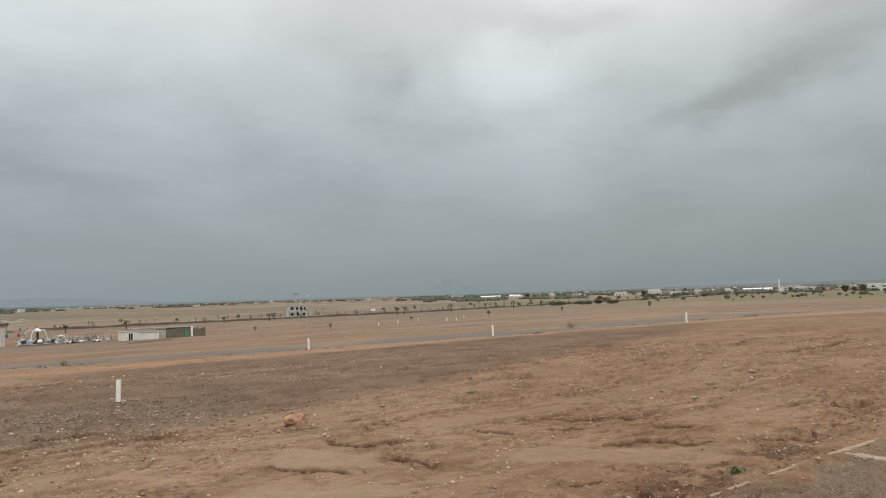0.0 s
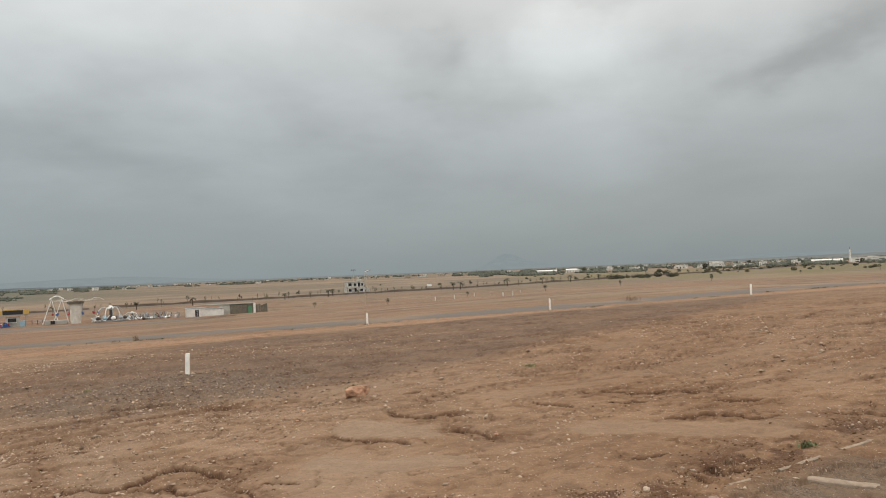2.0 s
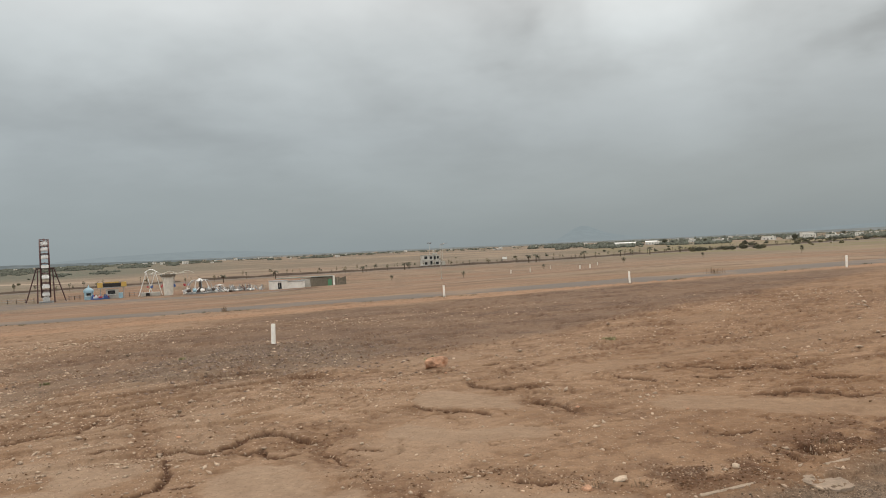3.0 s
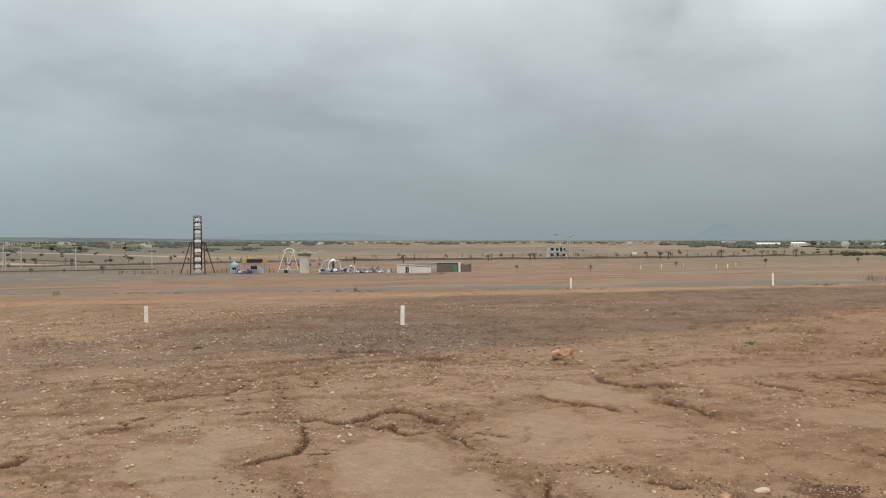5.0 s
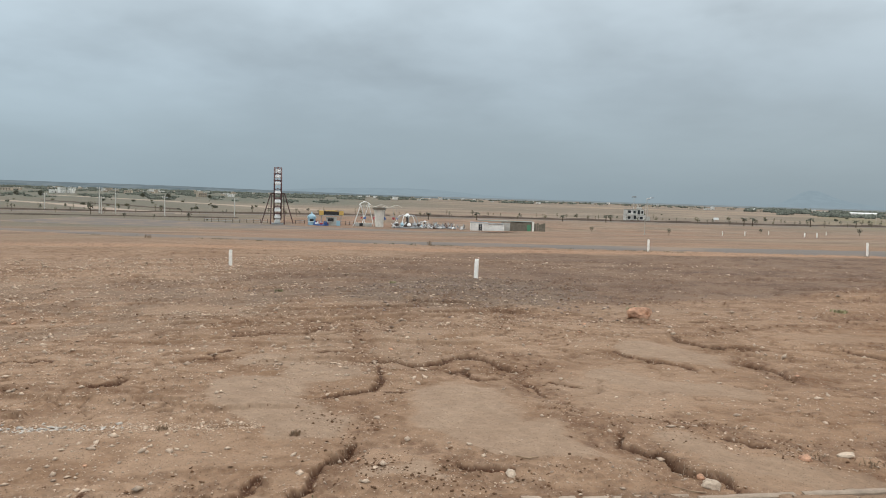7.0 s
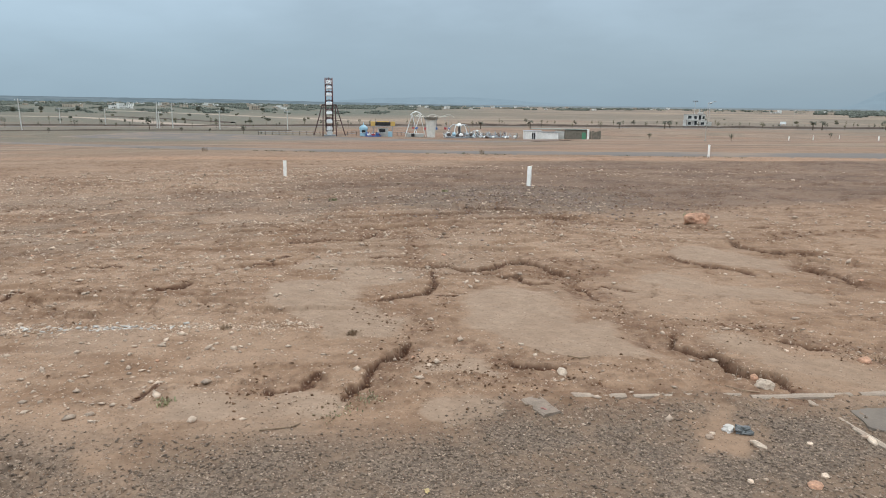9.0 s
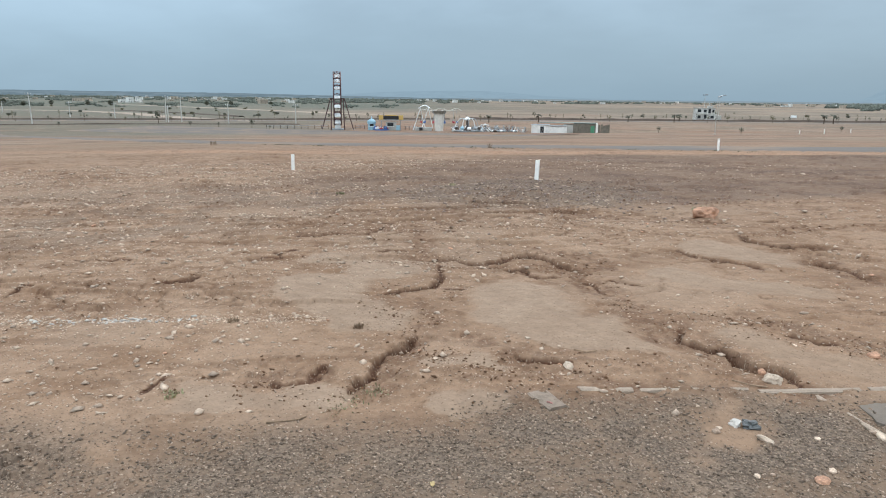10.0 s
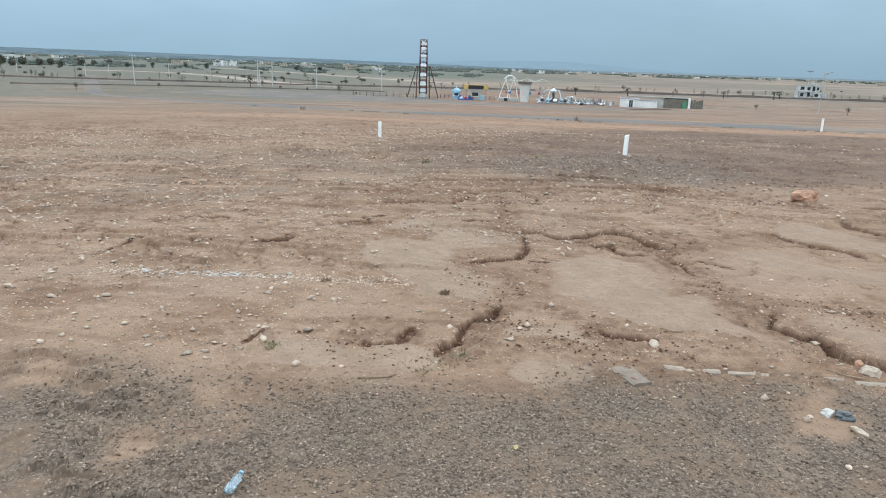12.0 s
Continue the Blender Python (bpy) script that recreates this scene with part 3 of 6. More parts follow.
pale_concrete = plain("pale_edging_concrete", (0.370, 0.290, 0.220), 0.88, vary=0.22, scale=14, bump=0.6)


def dusty_asphalt():
    """Grey road under drifts of brown dust."""
    m, n, b = material("dusty_road_surface")
    pos = n.add("ShaderNodeNewGeometry").outputs["Position"]
    drift = n.noise(pos, 0.16, 6.0, 0.65, 0.4)
    grain = n.noise(pos, 6.0, 5.0, 0.7)
    col = n.mix(n.span(grain, 0.3, 0.7), (0.130, 0.112, 0.098), (0.182, 0.158, 0.140))
    col = n.mix(n.span(drift, 0.46, 0.62, 0, 0.85), col, (0.255, 0.182, 0.128))
    n.put(b.inputs["Base Color"], col)
    n.put(b.inputs["Roughness"], n.span(grain, 0.3, 0.7, 0.8, 0.95))
    b.inputs["Specular IOR Level"].default_value = 0.2
    return m


asphalt = dusty_asphalt()
worn_concrete = plain("soil_stained_concrete", (0.290, 0.225, 0.172), 0.9, vary=0.25, scale=16, bump=0.6)
smooth_asphalt = plain("smooth_grey_screed", (0.165, 0.135, 0.108), 0.85, vary=0.15, scale=6, bump=0.3)
maroon = plain("maroon_steel_paint", (0.070, 0.024, 0.023), 0.5, vary=0.2, scale=1.5)
ride_white = plain("white_ride_paint", (0.84, 0.84, 0.82), 0.45, vary=0.12, scale=1.5)
grey_steel = plain("grey_galvanised_steel", (0.33, 0.35, 0.36), 0.5, 0.4, vary=0.2, scale=3)
dark_steel = plain("dark_rusty_steel", (0.085, 0.065, 0.055), 0.7, 0.2, vary=0.25, scale=3)
sky_blue = plain("light_blue_paint", (0.30, 0.47, 0.56), 0.5, vary=0.12, scale=2)
deep_blue = plain("blue_paint", (0.05, 0.12, 0.33), 0.45, vary=0.12, scale=2)
red_paint = plain("red_paint", (0.38, 0.04, 0.05), 0.45, vary=0.12, scale=2)
yellow_paint = plain("yellow_paint", (0.55, 0.36, 0.10), 0.5, vary=0.12, scale=2)
black_paint = plain("black_signboard", (0.018, 0.016, 0.016), 0.6, vary=0.2, scale=2)
green_sheet = plain("green_plastic_sheet", (0.07, 0.22, 0.12), 0.5, vary=0.2, scale=2)
block_wall = plain("brown_block_wall", (0.165, 0.145, 0.115), 0.9, vary=0.22, scale=1.6, bump=0.4)
grey_stucco = plain("grey_cement_stucco", (0.46, 0.44, 0.40), 0.88, vary=0.18, scale=1.2)
cream_wall = plain("limewashed_wall", (0.70, 0.68, 0.63), 0.85, vary=0.2, scale=0.5, each=0.22)
tan_wall = plain("sand_stucco_wall", (0.43, 0.36, 0.28), 0.88, vary=0.15, scale=0.5, each=0.25)
dark_opening = plain("dark_window_glass", (0.022, 0.024, 0.026), 0.25, vary=0.2, scale=1)
bark = plain("grey_brown_bark", (0.095, 0.070, 0.050), 0.9, vary=0.3, scale=6, bump=0.5)
leaf_dark = plain("dusty_dark_leaves", (0.075, 0.074, 0.046), 0.7, vary=0.3, scale=1.2, each=0.4)
leaf_olive = plain("olive_leaves", (0.135, 0.118, 0.066), 0.7, vary=0.3, scale=1.2, each=0.4)
leaf_green = plain("fresh_weed_leaves", (0.170, 0.190, 0.085), 0.6, vary=0.3, scale=20, each=0.4)
leaf_grey = plain("grey_green_weed_leaves", (0.26, 0.235, 0.125), 0.7, vary=0.3, scale=20, each=0.4)
dry_twig = plain("dry_brown_twigs", (0.25, 0.175, 0.115), 0.9, vary=0.3, scale=20, each=0.3)
# paler than near leaves: distance haze is put into this colour
far_wood = plain("haze_paled_far_trees", (0.120, 0.130, 0.105), 0.9, vary=0.3, scale=0.05, each=0.5)
pebble_mat = plain("mixed_field_pebbles", (0.57, 0.435, 0.325), 0.85, vary=0.3, scale=30, each=0.45)
chip_mat = plain("dark_road_chippings", (0.32, 0.236, 0.172), 0.85, vary=0.3, scale=40, each=0.80)
heap_mat = plain("purple_grey_crushed_stone", (0.215, 0.160, 0.132), 0.88, vary=0.3, scale=30, each=0.6)
clod_mat = plain("damp_earth_clods", (0.165, 0.092, 0.052), 0.95, vary=0.3, scale=30, each=0.4)
white_stone = plain("chalky_white_stone", (0.50, 0.395, 0.30), 0.85, vary=0.2, scale=16, bump=0.6, each=0.3)
red_stone = plain("reddish_brown_boulder", (0.46, 0.265, 0.17), 0.88, vary=0.42, scale=12, bump=0.8)
plaster = plain("white_plaster_rubble", (0.56, 0.51, 0.45), 0.8, vary=0.15, scale=20, each=0.45)


# ---- roads ----
def ribbon(name, line, width, lift, mat, label, category, rough_edge=0.5, seed=0):
    """A strip laid on the land along a course, with ragged edges and a skirt down into the soil."""
    rng = random.Random(seed)
    pts = []
    for (ax, ay), (bx, by) in zip(line, line[1:]):
        n = max(2, int(math.hypot(bx - ax, by - ay) / (1.2 if name == "road_1" else 3.0)))
        pts += [(ax + (bx - ax) * i / n, ay + (by - ay) * i / n) for i in range(n)]
    pts.append(line[-1])
    for _ in range(6):
        pts = [pts[0]] + [((p[0] + 2 * q[0] + r[0]) / 4, (p[1] + 2 * q[1] + r[1]) / 4) for p, q, r in zip(pts, pts[1:], pts[2:])] + [pts[-1]]
    cols, verts = 7, []
    for i, p in enumerate(pts):
        q, o = pts[min(i + 1, len(pts) - 1)], pts[max(i - 1, 0)]
        d = Vector((q[0] - o[0], q[1] - o[1])).normalized()
        e1, e2 = rough_edge * (rng.random() - 0.5), rough_edge * (rng.random() - 0.5)
        for c in range(cols):
            s = (c / (cols - 1) - 0.5)
            w = s * width + (e1 if c == 0 else e2 if c == cols - 1 else 0)
            x, y = p[0] - d.y * w, p[1] + d.x * w
            verts.append((x, y, w, c))
    xy = np.array([(v[0], v[1]) for v in verts])
    z = land(xy[:, 0], xy[:, 1]) + relief(xy[:, 0], xy[:, 1])[0]
    z = z + np.array([-0.10 if v[3] in (0, cols - 1) else lift for v in verts])
    co = np.column_stack([xy, z])
    quads = np.array([[i * cols + c + 1, i * cols + c, (i + 1) * cols + c, (i + 1) * cols + c + 1] for i in range(len(pts) - 1) for c in range(cols - 1)])
    return tagged(new(name, mesh_of(name, co, quads, mat)), label, category, kind="structure")


ROAD_1 = [(-330, 150), (-188, 86), (-142, 70), (-72, 43.5), (-36, 30.5), (-25, 30), (-15, 30.6), (-6, 31.6), (2, 33.3), (10, 37), (30, 51), (62, 78), (140, 150)]
ROAD_2 = [(-190, 122), (-150, 134), (-100, 143), (-62, 148)]
ROAD_3 = [(-420, 20), (-289, 105), (-215, 190), (-159, 274), (-71, 343), (8, 394), (93, 491), (316, 756), (585, 922)]
ribbon("road_1", ROAD_1, 5.6, 0.04, asphalt, "dusty grey road crossing bare soil", "road", 0.9, 1)
ribbon("road_2", ROAD_2, 46, 0.10, asphalt, "grey road beside the fairground", "road", 1.5, 2)
ribbon("road_3", ROAD_3, 12, 0.12, asphalt, "grey plain road between rows of saplings", "road", 1.5, 3)


pale_track = plain("pale_dusty_track", (0.345, 0.275, 0.215), 0.95, vary=0.25, scale=0.08)
ribbon("road_4", [(-430, 190), (-421, 215), (-390, 228), (-333, 222), (-257, 196), (-205, 192)], 14, 0.12, pale_track, "pale dusty track across the plain", "road", 4.0, 4)
ribbon("road_5", [(-600, 394), (-436, 362), (-312, 325), (-230, 310)], 16, 0.12, pale_track, "pale dusty track across the plain", "road", 5.0, 5)


def spot(bearing, far):
    """A place by its bearing (degrees to the left of the y axis) and distance."""
    return -far * math.sin(radians(bearing)), far * math.cos(radians(bearing))


# far embankment along the sapling road: a low dark bank
def bank(line, offset, tall, wide, mat, name, label):
    pts = []
    for (ax, ay), (bx, by) in zip(line, line[1:]):
        n = max(2, int(math.hypot(bx - ax, by - ay) / 6))
        d = Vector((bx - ax, by - ay)).normalized()
        pts += [(ax + (bx - ax) * i / n + d.y * offset, ay + (by - ay) * i / n - d.x * offset, d) for i in range(n)]
    co, quads = [], []
    for x, y, d in pts:
        for w, h in ((-wide, -0.2), (-wide * 0.3, tall), (wide * 0.3, tall * 0.9), (wide, -0.2)):
            px, py = x - d.y * w, y + d.x * w
            co.append((px, py, height(px, py) + h * (0.75 + 0.5 * noise.noise((px * 0.1, py * 0.1, 0)))))
    for i in range(len(pts) - 1):
        for c in range(3):
            quads.append([i * 4 + c + 1, i * 4 + c, i * 4 + 4 + c, i * 4 + 5 + c])
    return tagged(new(name, mesh_of(name, np.array(co), np.array(quads), mat)), label, "earth bank", kind="structure")


dark_soil = plain("dark_turned_soil", (0.085, 0.062, 0.048), 0.95, vary=0.3, scale=0.3)
bank(ROAD_3[3:], -8.5, 1.3, 2.2, dark_soil, "bank", "low dark turned-earth bank along the plain road")
bank([(-240, 85), (-221, 127), (-206, 147), (-191, 163), (-170, 186)], 0, 0.45, 1.6, dark_soil, "bank", "low dark turned-earth bank on the plain")
bank([(-400, 256), (-365, 249), (-307, 240), (-246, 223)], 0, 0.6, 2.0, dark_soil, "bank", "low dark turned-earth bank on the plain")
bank(ROAD_3[:4], -9.5, 0.8, 2.0, dark_soil, "bank", "low dark turned-earth bank along the plain road")


# ---- kerb of the gravel road ----
def kerb_piece(name, ax, ay, bx, by, wide, proud, seed, mat, label):
    """A flush concrete edging with chipped edges, sunk in the soil."""
    rng = random.Random(seed)
    a, b = Vector((ax, ay, 0)), Vector((bx, by, 0))
    d = (b - a).normalized()
    side = Vector((-d.y, d.x, 0))
    n = max(3, int((b - a).length / 0.06))
    level = sum(surface(*a.lerp(b, q / 8).xy) for q in range(9)) / 9
    ends = (0.5 * surface(ax, ay) + 0.5 * level, 0.5 * surface(bx, by) + 0.5 * level)
    bm = BM()
    rows = []
    for i in range(n + 1):
        c = a.lerp(b, i / n)
        l, r = wide / 2 * (1 + 0.35 * (rng.random() - 0.5)), wide / 2 * (1 + 0.35 * (rng.random() - 0.5))
        z = ends[0] + (ends[1] - ends[0]) * i / n + proud + 0.004 * (rng.random() - 0.5)
        rows.append([bm.verts.new(c + side * l + Vector((0, 0, -0.16))), bm.verts.new(c + side * l + Vector((0, 0, z - 0.008))), bm.verts.new(c + side * (l - 0.012) + Vector((0, 0, z))),
                     bm.verts.new(c - side * (r - 0.012) + Vector((0, 0, z))), bm.verts.new(c - side * r + Vector((0, 0, z - 0.008))), bm.verts.new(c - side * r + Vector((0, 0, -0.16)))])
    for p, q in zip(rows, rows[1:]):
        for k in range(5):
            bm.faces.new((p[k], p[k + 1], q[k + 1], q[k]))
    bm.faces.new(rows[0][::-1])
    bm.faces.new(rows[-1])
    bmesh.ops.recalc_face_normals(bm, faces=bm.faces)
    return tagged(part(name, bm, mat), label, "kerb", "road edging", kind="structure")


def along_kerb(s, across=0.0):
    """A point s metres along the road's edge from its start; across: to the soil's side."""
    return KERB_A.x + KERB_DIR.x * s - KERB_DIR.y * across, KERB_A.y + KERB_DIR.y * s + KERB_DIR.x * across


k = 0
for s0, s1, w in ((0.38, 0.68, 0.05), (0.72, 1.32, 0.025), (1.38, 1.95, 0.045), (2.0, 2.75, 0.05), (2.9, 3.4, 0.03), (4.1, 4.68, 0.03), (4.72, 5.3, 0.04), (5.6, 6.1, 0.035), (6.7, 7.8, 0.06)):
    k += 1
    kerb_piece("kerb", *along_kerb(s0), *along_kerb(s1), w, 0.010, k, pale_concrete, "flush pale concrete kerb edging half buried in soil")
for s0, skew, length, w in ((1.68, 0.10, 0.62, 0.032), (4.70, 0.34, 0.56, 0.11), (6.95, 0.10, 0.50, 0.16)):
    k += 1
    kerb_piece("kerb", *along_kerb(s0, -0.05), *along_kerb(s0 + skew, -0.05 - length), w, 0.010, k, pale_concrete, "pale concrete cross edging running into the gravel")


def screed(s0, s1, c0, c1, seed):
    rng = random.Random(seed)
    bm = BM()
    ring = []
    for i in range(26):
        a = i / 26 * math.tau
        cs, sn = math.copysign(abs(math.cos(a)) ** 0.6, math.cos(a)), math.copysign(abs(math.sin(a)) ** 0.6, math.sin(a))
        j = 1 + 0.22 * (rng.random() - 0.5)
        x, y = along_kerb((s0 + s1) / 2 + cs * j * (s1 - s0) / 2, (c0 + c1) / 2 + sn * j * (c1 - c0) / 2)
        ring.append((x, y))
    level = sum(surface(x, y) for x, y in ring) / len(ring)
    top = [bm.verts.new((x, y, 0.006 + level + 0.3 * (surface(x, y) - level))) for x, y in ring]
    low = [bm.verts.new((x, y, -0.12)) for x, y in ring]
    bm.faces.new(top)
    for i in range(26):
        bm.faces.new((low[i], low[(i + 1) % 26], top[(i + 1) % 26], top[i]))
    return bm


tagged(part("pavement", screed(1.80, 2.10, -0.42, -0.07, 4), smooth_asphalt), "smooth dark grey screed slab inside the edging", "pavement", kind="structure")
kerb_piece("kerb", *along_kerb(0.16, -0.02), *along_kerb(0.23, -0.21), 0.12, 0.010, 40, worn_concrete, "broken pale concrete patch beside the kerb")
tagged(part("pavement", screed(3.72, 3.98, -0.34, -0.05, 6), worn_concrete), "broken pale concrete patch beside the kerb", "pavement", kind="structure")


# ---- stones ----
def rock_mesh(bm, rx, ry, rz, seed, detail=2, crag=0.35, at=(0, 0, 0), turn=0):
    rng = random.Random(seed)
    g = bmesh.ops.create_icosphere(bm, subdivisions=detail, radius=1.0)["verts"]
    off = Vector((rng.random() * 50, rng.random() * 50, rng.random() * 50))
    m = pose(*at, rng.uniform(-15, 15), rng.uniform(-15, 15), turn or rng.uniform(0, 360)) @ Matrix.Diagonal((rx, ry, rz, 1))
    for v in g:
        k = 1 + crag * noise.noise(v.co * 1.1 + off) + crag * 0.5 * noise.noise(v.co * 2.7 + off)
        p = v.co * k
        for ax in range(3):
            p[ax] = max(-0.98, min(0.98, p[ax]))
        v.co = m @ p
    return bm


def stone(x, y, rx, ry, rz, seed, mat, label, group="loose stones", turn=0, detail=2):
    ob = part("stone", rock_mesh(BM(), rx, ry, rz, seed, detail, 0.6 if detail == 3 else 0.4, turn=turn), mat)
    ob.location = (x, y, surface(x, y) + rz * 0.45)
    return tagged(ob, label, "stone", group)


stone(-2.04, 9.97, 0.20, 0.13, 0.105, 1, red_stone, "large reddish-brown boulder lying on rain-washed soil", turn=35, detail=3)
stone(-0.43, 4.12, 0.052, 0.036, 0.036, 2, white_stone, "chalky white stone lying in the rill by the kerb", turn=20, detail=3)
stone(-0.50, 4.22, 0.025, 0.02, 0.02, 3, red_stone, "small pinkish stone beside the white stone")
stone(-1.45, 3.60, 0.034, 0.026, 0.024, 4, white_stone, "pale rounded stone on damp soil")
stone(-1.52, 3.64, 0.026, 0.020, 0.016, 5, red_stone, "pale tan stone beside another stone")
stone(0.28, 5.05, 0.055, 0.028, 0.022, 6, white_stone, "flat white stone among dry twigs", turn=15)
stone(0.05, 4.86, 0.046, 0.034, 0.022, 7, red_stone, "tan stone half sunk in soil")
stone(1.13, 5.44, 0.030, 0.028, 0.022, 8, white_stone, "small white stone in the eroded bank")
stone(-0.36, 3.36, 0.042, 0.022, 0.016, 9, white_stone, "white stone chip on the gravel beside litter")
stone(0.10, 3.72, 0.040, 0.020, 0.014, 10, white_stone, "flat pale stone on coarse gravel")
stone(-0.10, 3.12, 0.036, 0.026, 0.014, 11, red_stone, "flat orange-brown stone on coarse gravel")
rs = random.Random(12)
for i in range(34):
    s, c = rs.uniform(0.9, 3.2), -rs.uniform(0.18, 0.95)
    x, y = along_kerb(s, c)
    q = rs.uniform(0.014, 0.034)
    stone(x, y, q * 0.85, q * 0.7, q * 0.5, 20 + i, rs.choice((pebble_mat, pebble_mat, chip_mat, red_stone)), "fist-sized broken stone on coarse gravel by the kerb", "broken stones by the kerb", detail=1)
for i in range(70):
    b, r = rs.uniform(-20, 68), rs.uniform(3.0, 12)
    x, y = spot(b, r)
    if off_kerb(x, y) < 0.3:
        continue
    q = rs.uniform(0.009, 0.017) * (0.7 + 0.1 * r)
    stone(x, y, q * 1.3, q, q * 0.6, 80 + i, rs.choice((white_stone, pebble_mat, white_stone, red_stone)), "pale stone lying on rain-washed soil", detail=1)


def scatter(name, xy, size, mat, label, category, flat=0.6, seed=0, simple=False):
    """Very many small stones in one mesh, each an uneven lump."""
    rng = np.random.default_rng(seed)
    phi = (1 + 5 ** 0.5) / 2
    base = np.array([(-1, phi, 0), (1, phi, 0), (-1, -phi, 0), (1, -phi, 0), (0, -1, phi), (0, 1, phi), (0, -1, -phi), (0, 1, -phi), (phi, 0, -1), (phi, 0, 1), (-phi, 0, -1), (-phi, 0, 1)]) / 1.9
    tri = np.array([(0, 11, 5), (0, 5, 1), (0, 1, 7), (0, 7, 10), (0, 10, 11), (1, 5, 9), (5, 11, 4), (11, 10, 2), (10, 7, 6), (7, 1, 8), (3, 9, 4), (3, 4, 2), (3, 2, 6), (3, 6, 8), (3, 8, 9), (4, 9, 5), (2, 4, 11), (6, 2, 10), (8, 6, 7), (9, 8, 1)])
    if simple:
        base = np.array([(1, 0.2, 0), (0.1, 1, 0.1), (-1, 0, -0.1), (0, -1, 0.1), (0.1, 0, 1), (0, 0.1, -1)])
        tri = np.array([(0, 1, 4), (1, 2, 4), (2, 3, 4), (3, 0, 4), (1, 0, 5), (2, 1, 5), (3, 2, 5), (0, 3, 5)])
    n, c = len(xy), len(base)
    v = base[None] * (0.6 + 0.8 * rng.random((n, c, 1)))
    v = v * np.stack([1.0 + 0.5 * rng.random(n), 0.6 + 0.4 * rng.random(n), flat * (0.6 + 0.6 * rng.random(n))], 1)[:, None, :]
    a, e = rng.random(n) * math.tau, rng.normal(0, 0.25, n)
    ca, sa, ce, se = np.cos(a), np.sin(a), np.cos(e), np.sin(e)
    x, z = v[..., 0] * ce[:, None] - v[..., 2] * se[:, None], v[..., 0] * se[:, None] + v[..., 2] * ce[:, None]
    x, y = x * ca[:, None] - v[..., 1] * sa[:, None], x * sa[:, None] + v[..., 1] * ca[:, None]
    h = land(xy[:, 0], xy[:, 1]) + relief(xy[:, 0], xy[:, 1])[0]
    co = np.stack([xy[:, 0, None] + x * size[:, None], xy[:, 1, None] + y * size[:, None], (h + size * flat * 0.25)[:, None] + z * size[:, None]], -1).reshape(-1, 3)
    faces = (tri[None] + c * np.arange(n)[:, None, None]).reshape(-1, 3)
    return tagged(new(name, mesh_of(name, co, faces, mat)), label, category, kind="stuff")


rng = np.random.default_rng(5)


def sector(n, b0, b1, r0, r1, power=1.0):
    b = np.radians(rng.uniform(b0, b1, n))
    r = r0 + (r1 - r0) * rng.random(n) ** power
    return np.stack([-r * np.sin(b), r * np.cos(b)], 1)


# chippings of the road
p = sector(84000, -42, 74, 1.2, 5.4, 0.78)
m = relief(p[:, 0], p[:, 1])
p = p[(m[2] > rng.uniform(0.05, 0.95, len(p))) & (off_kerb(p[:, 0], p[:, 1]) < 0.05)]
scatter("gravel", p, 0.0038 + 0.0066 * rng.random(len(p)) ** 2, chip_mat, "grey and brown road chippings on trodden soil", "gravel", 0.75, 1, True)
# grit and pale pebbles over the field, in drifts, denser on the left shoulder
p = sector(88000, -38, 76, 1.8, 22, 0.86)
m = relief(p[:, 0], p[:, 1])
drift = smooth(fractal(p[:, 0] * 1.1, p[:, 1] * 1.1, 4, 81), 0.47, 0.60)
dens = 0.14 + 0.60 * smooth(-p[:, 0], 1.5, 6) + 0.65 * drift * (0.4 + 0.6 * smooth(-p[:, 0], 0, 5)) - 0.5 * m[6]
p = p[(rng.random(len(p)) < dens * (1 - 0.88 * m[3])) & (off_kerb(p[:, 0], p[:, 1]) > -0.3)]
size = (0.0035 + 0.008 * rng.random(len(p)) ** 2 + 0.024 * rng.random(len(p)) ** 12) * (0.75 + 0.05 * np.hypot(p[:, 0], p[:, 1]))
scatter("pebbles", p, size, pebble_mat, "pale grit and pebbles strewn over rain-washed soil", "pebbles", 0.6, 2, True)
# the heap of crushed stone round the first marker post
p = np.stack([rng.normal(-5.6, 1.6, 3600), rng.normal(11.6, 1.5, 3600)], 1)
scatter("crushed_stone", p, 0.007 + 0.024 * rng.random(len(p)) ** 3, heap_mat, "heap of grey crushed stone round a marker post", "crushed stone", 0.7, 3, True)
# crumbs of earth along rills and steps
p = sector(150000, -38, 74, 1.8, 16, 0.8)
m = relief(p[:, 0], p[:, 1])
p = p[m[1] > rng.uniform(0.12, 0.9, len(p))]
size = (0.0040 + 0.011 * rng.random(len(p)) ** 3) * (0.85 + 0.03 * np.hypot(p[:, 0], p[:, 1]))
scatter("earth_clods", p, size, clod_mat, "crumbled red-brown earth along the rills", "earth clods", 0.75, 4, True)
# grit that the water spread below the rills and along the kerb
fans = ([(-3.25, 4.45), (-2.95, 4.0), (-2.55, 3.6), (-2.2, 3.35)], [(-2.0, 5.75), (-1.55, 5.2), (-1.2, 4.85), (-0.9, 4.5)], [(-2.3, 3.4), (-1.8, 3.25), (-1.35, 3.6), (-0.9, 3.85), (-0.4, 4.0)],
        [(-2.9, 2.45), (-2.5, 2.6), (-2.2, 2.7)], [(-1.2, 5.3), (-0.5, 5.1), (0.2, 4.95), (1.2, 5.45), (2.2, 6.1)], [(-5.6, 5.95), (-5.1, 6.9), (-4.2, 7.6), (-3.0, 8.6), (-2.0, 9.7)], [(-4.4, 4.9), (-3.7, 5.5), (-3.0, 6.2), (-2.2, 6.0)])
pts = []
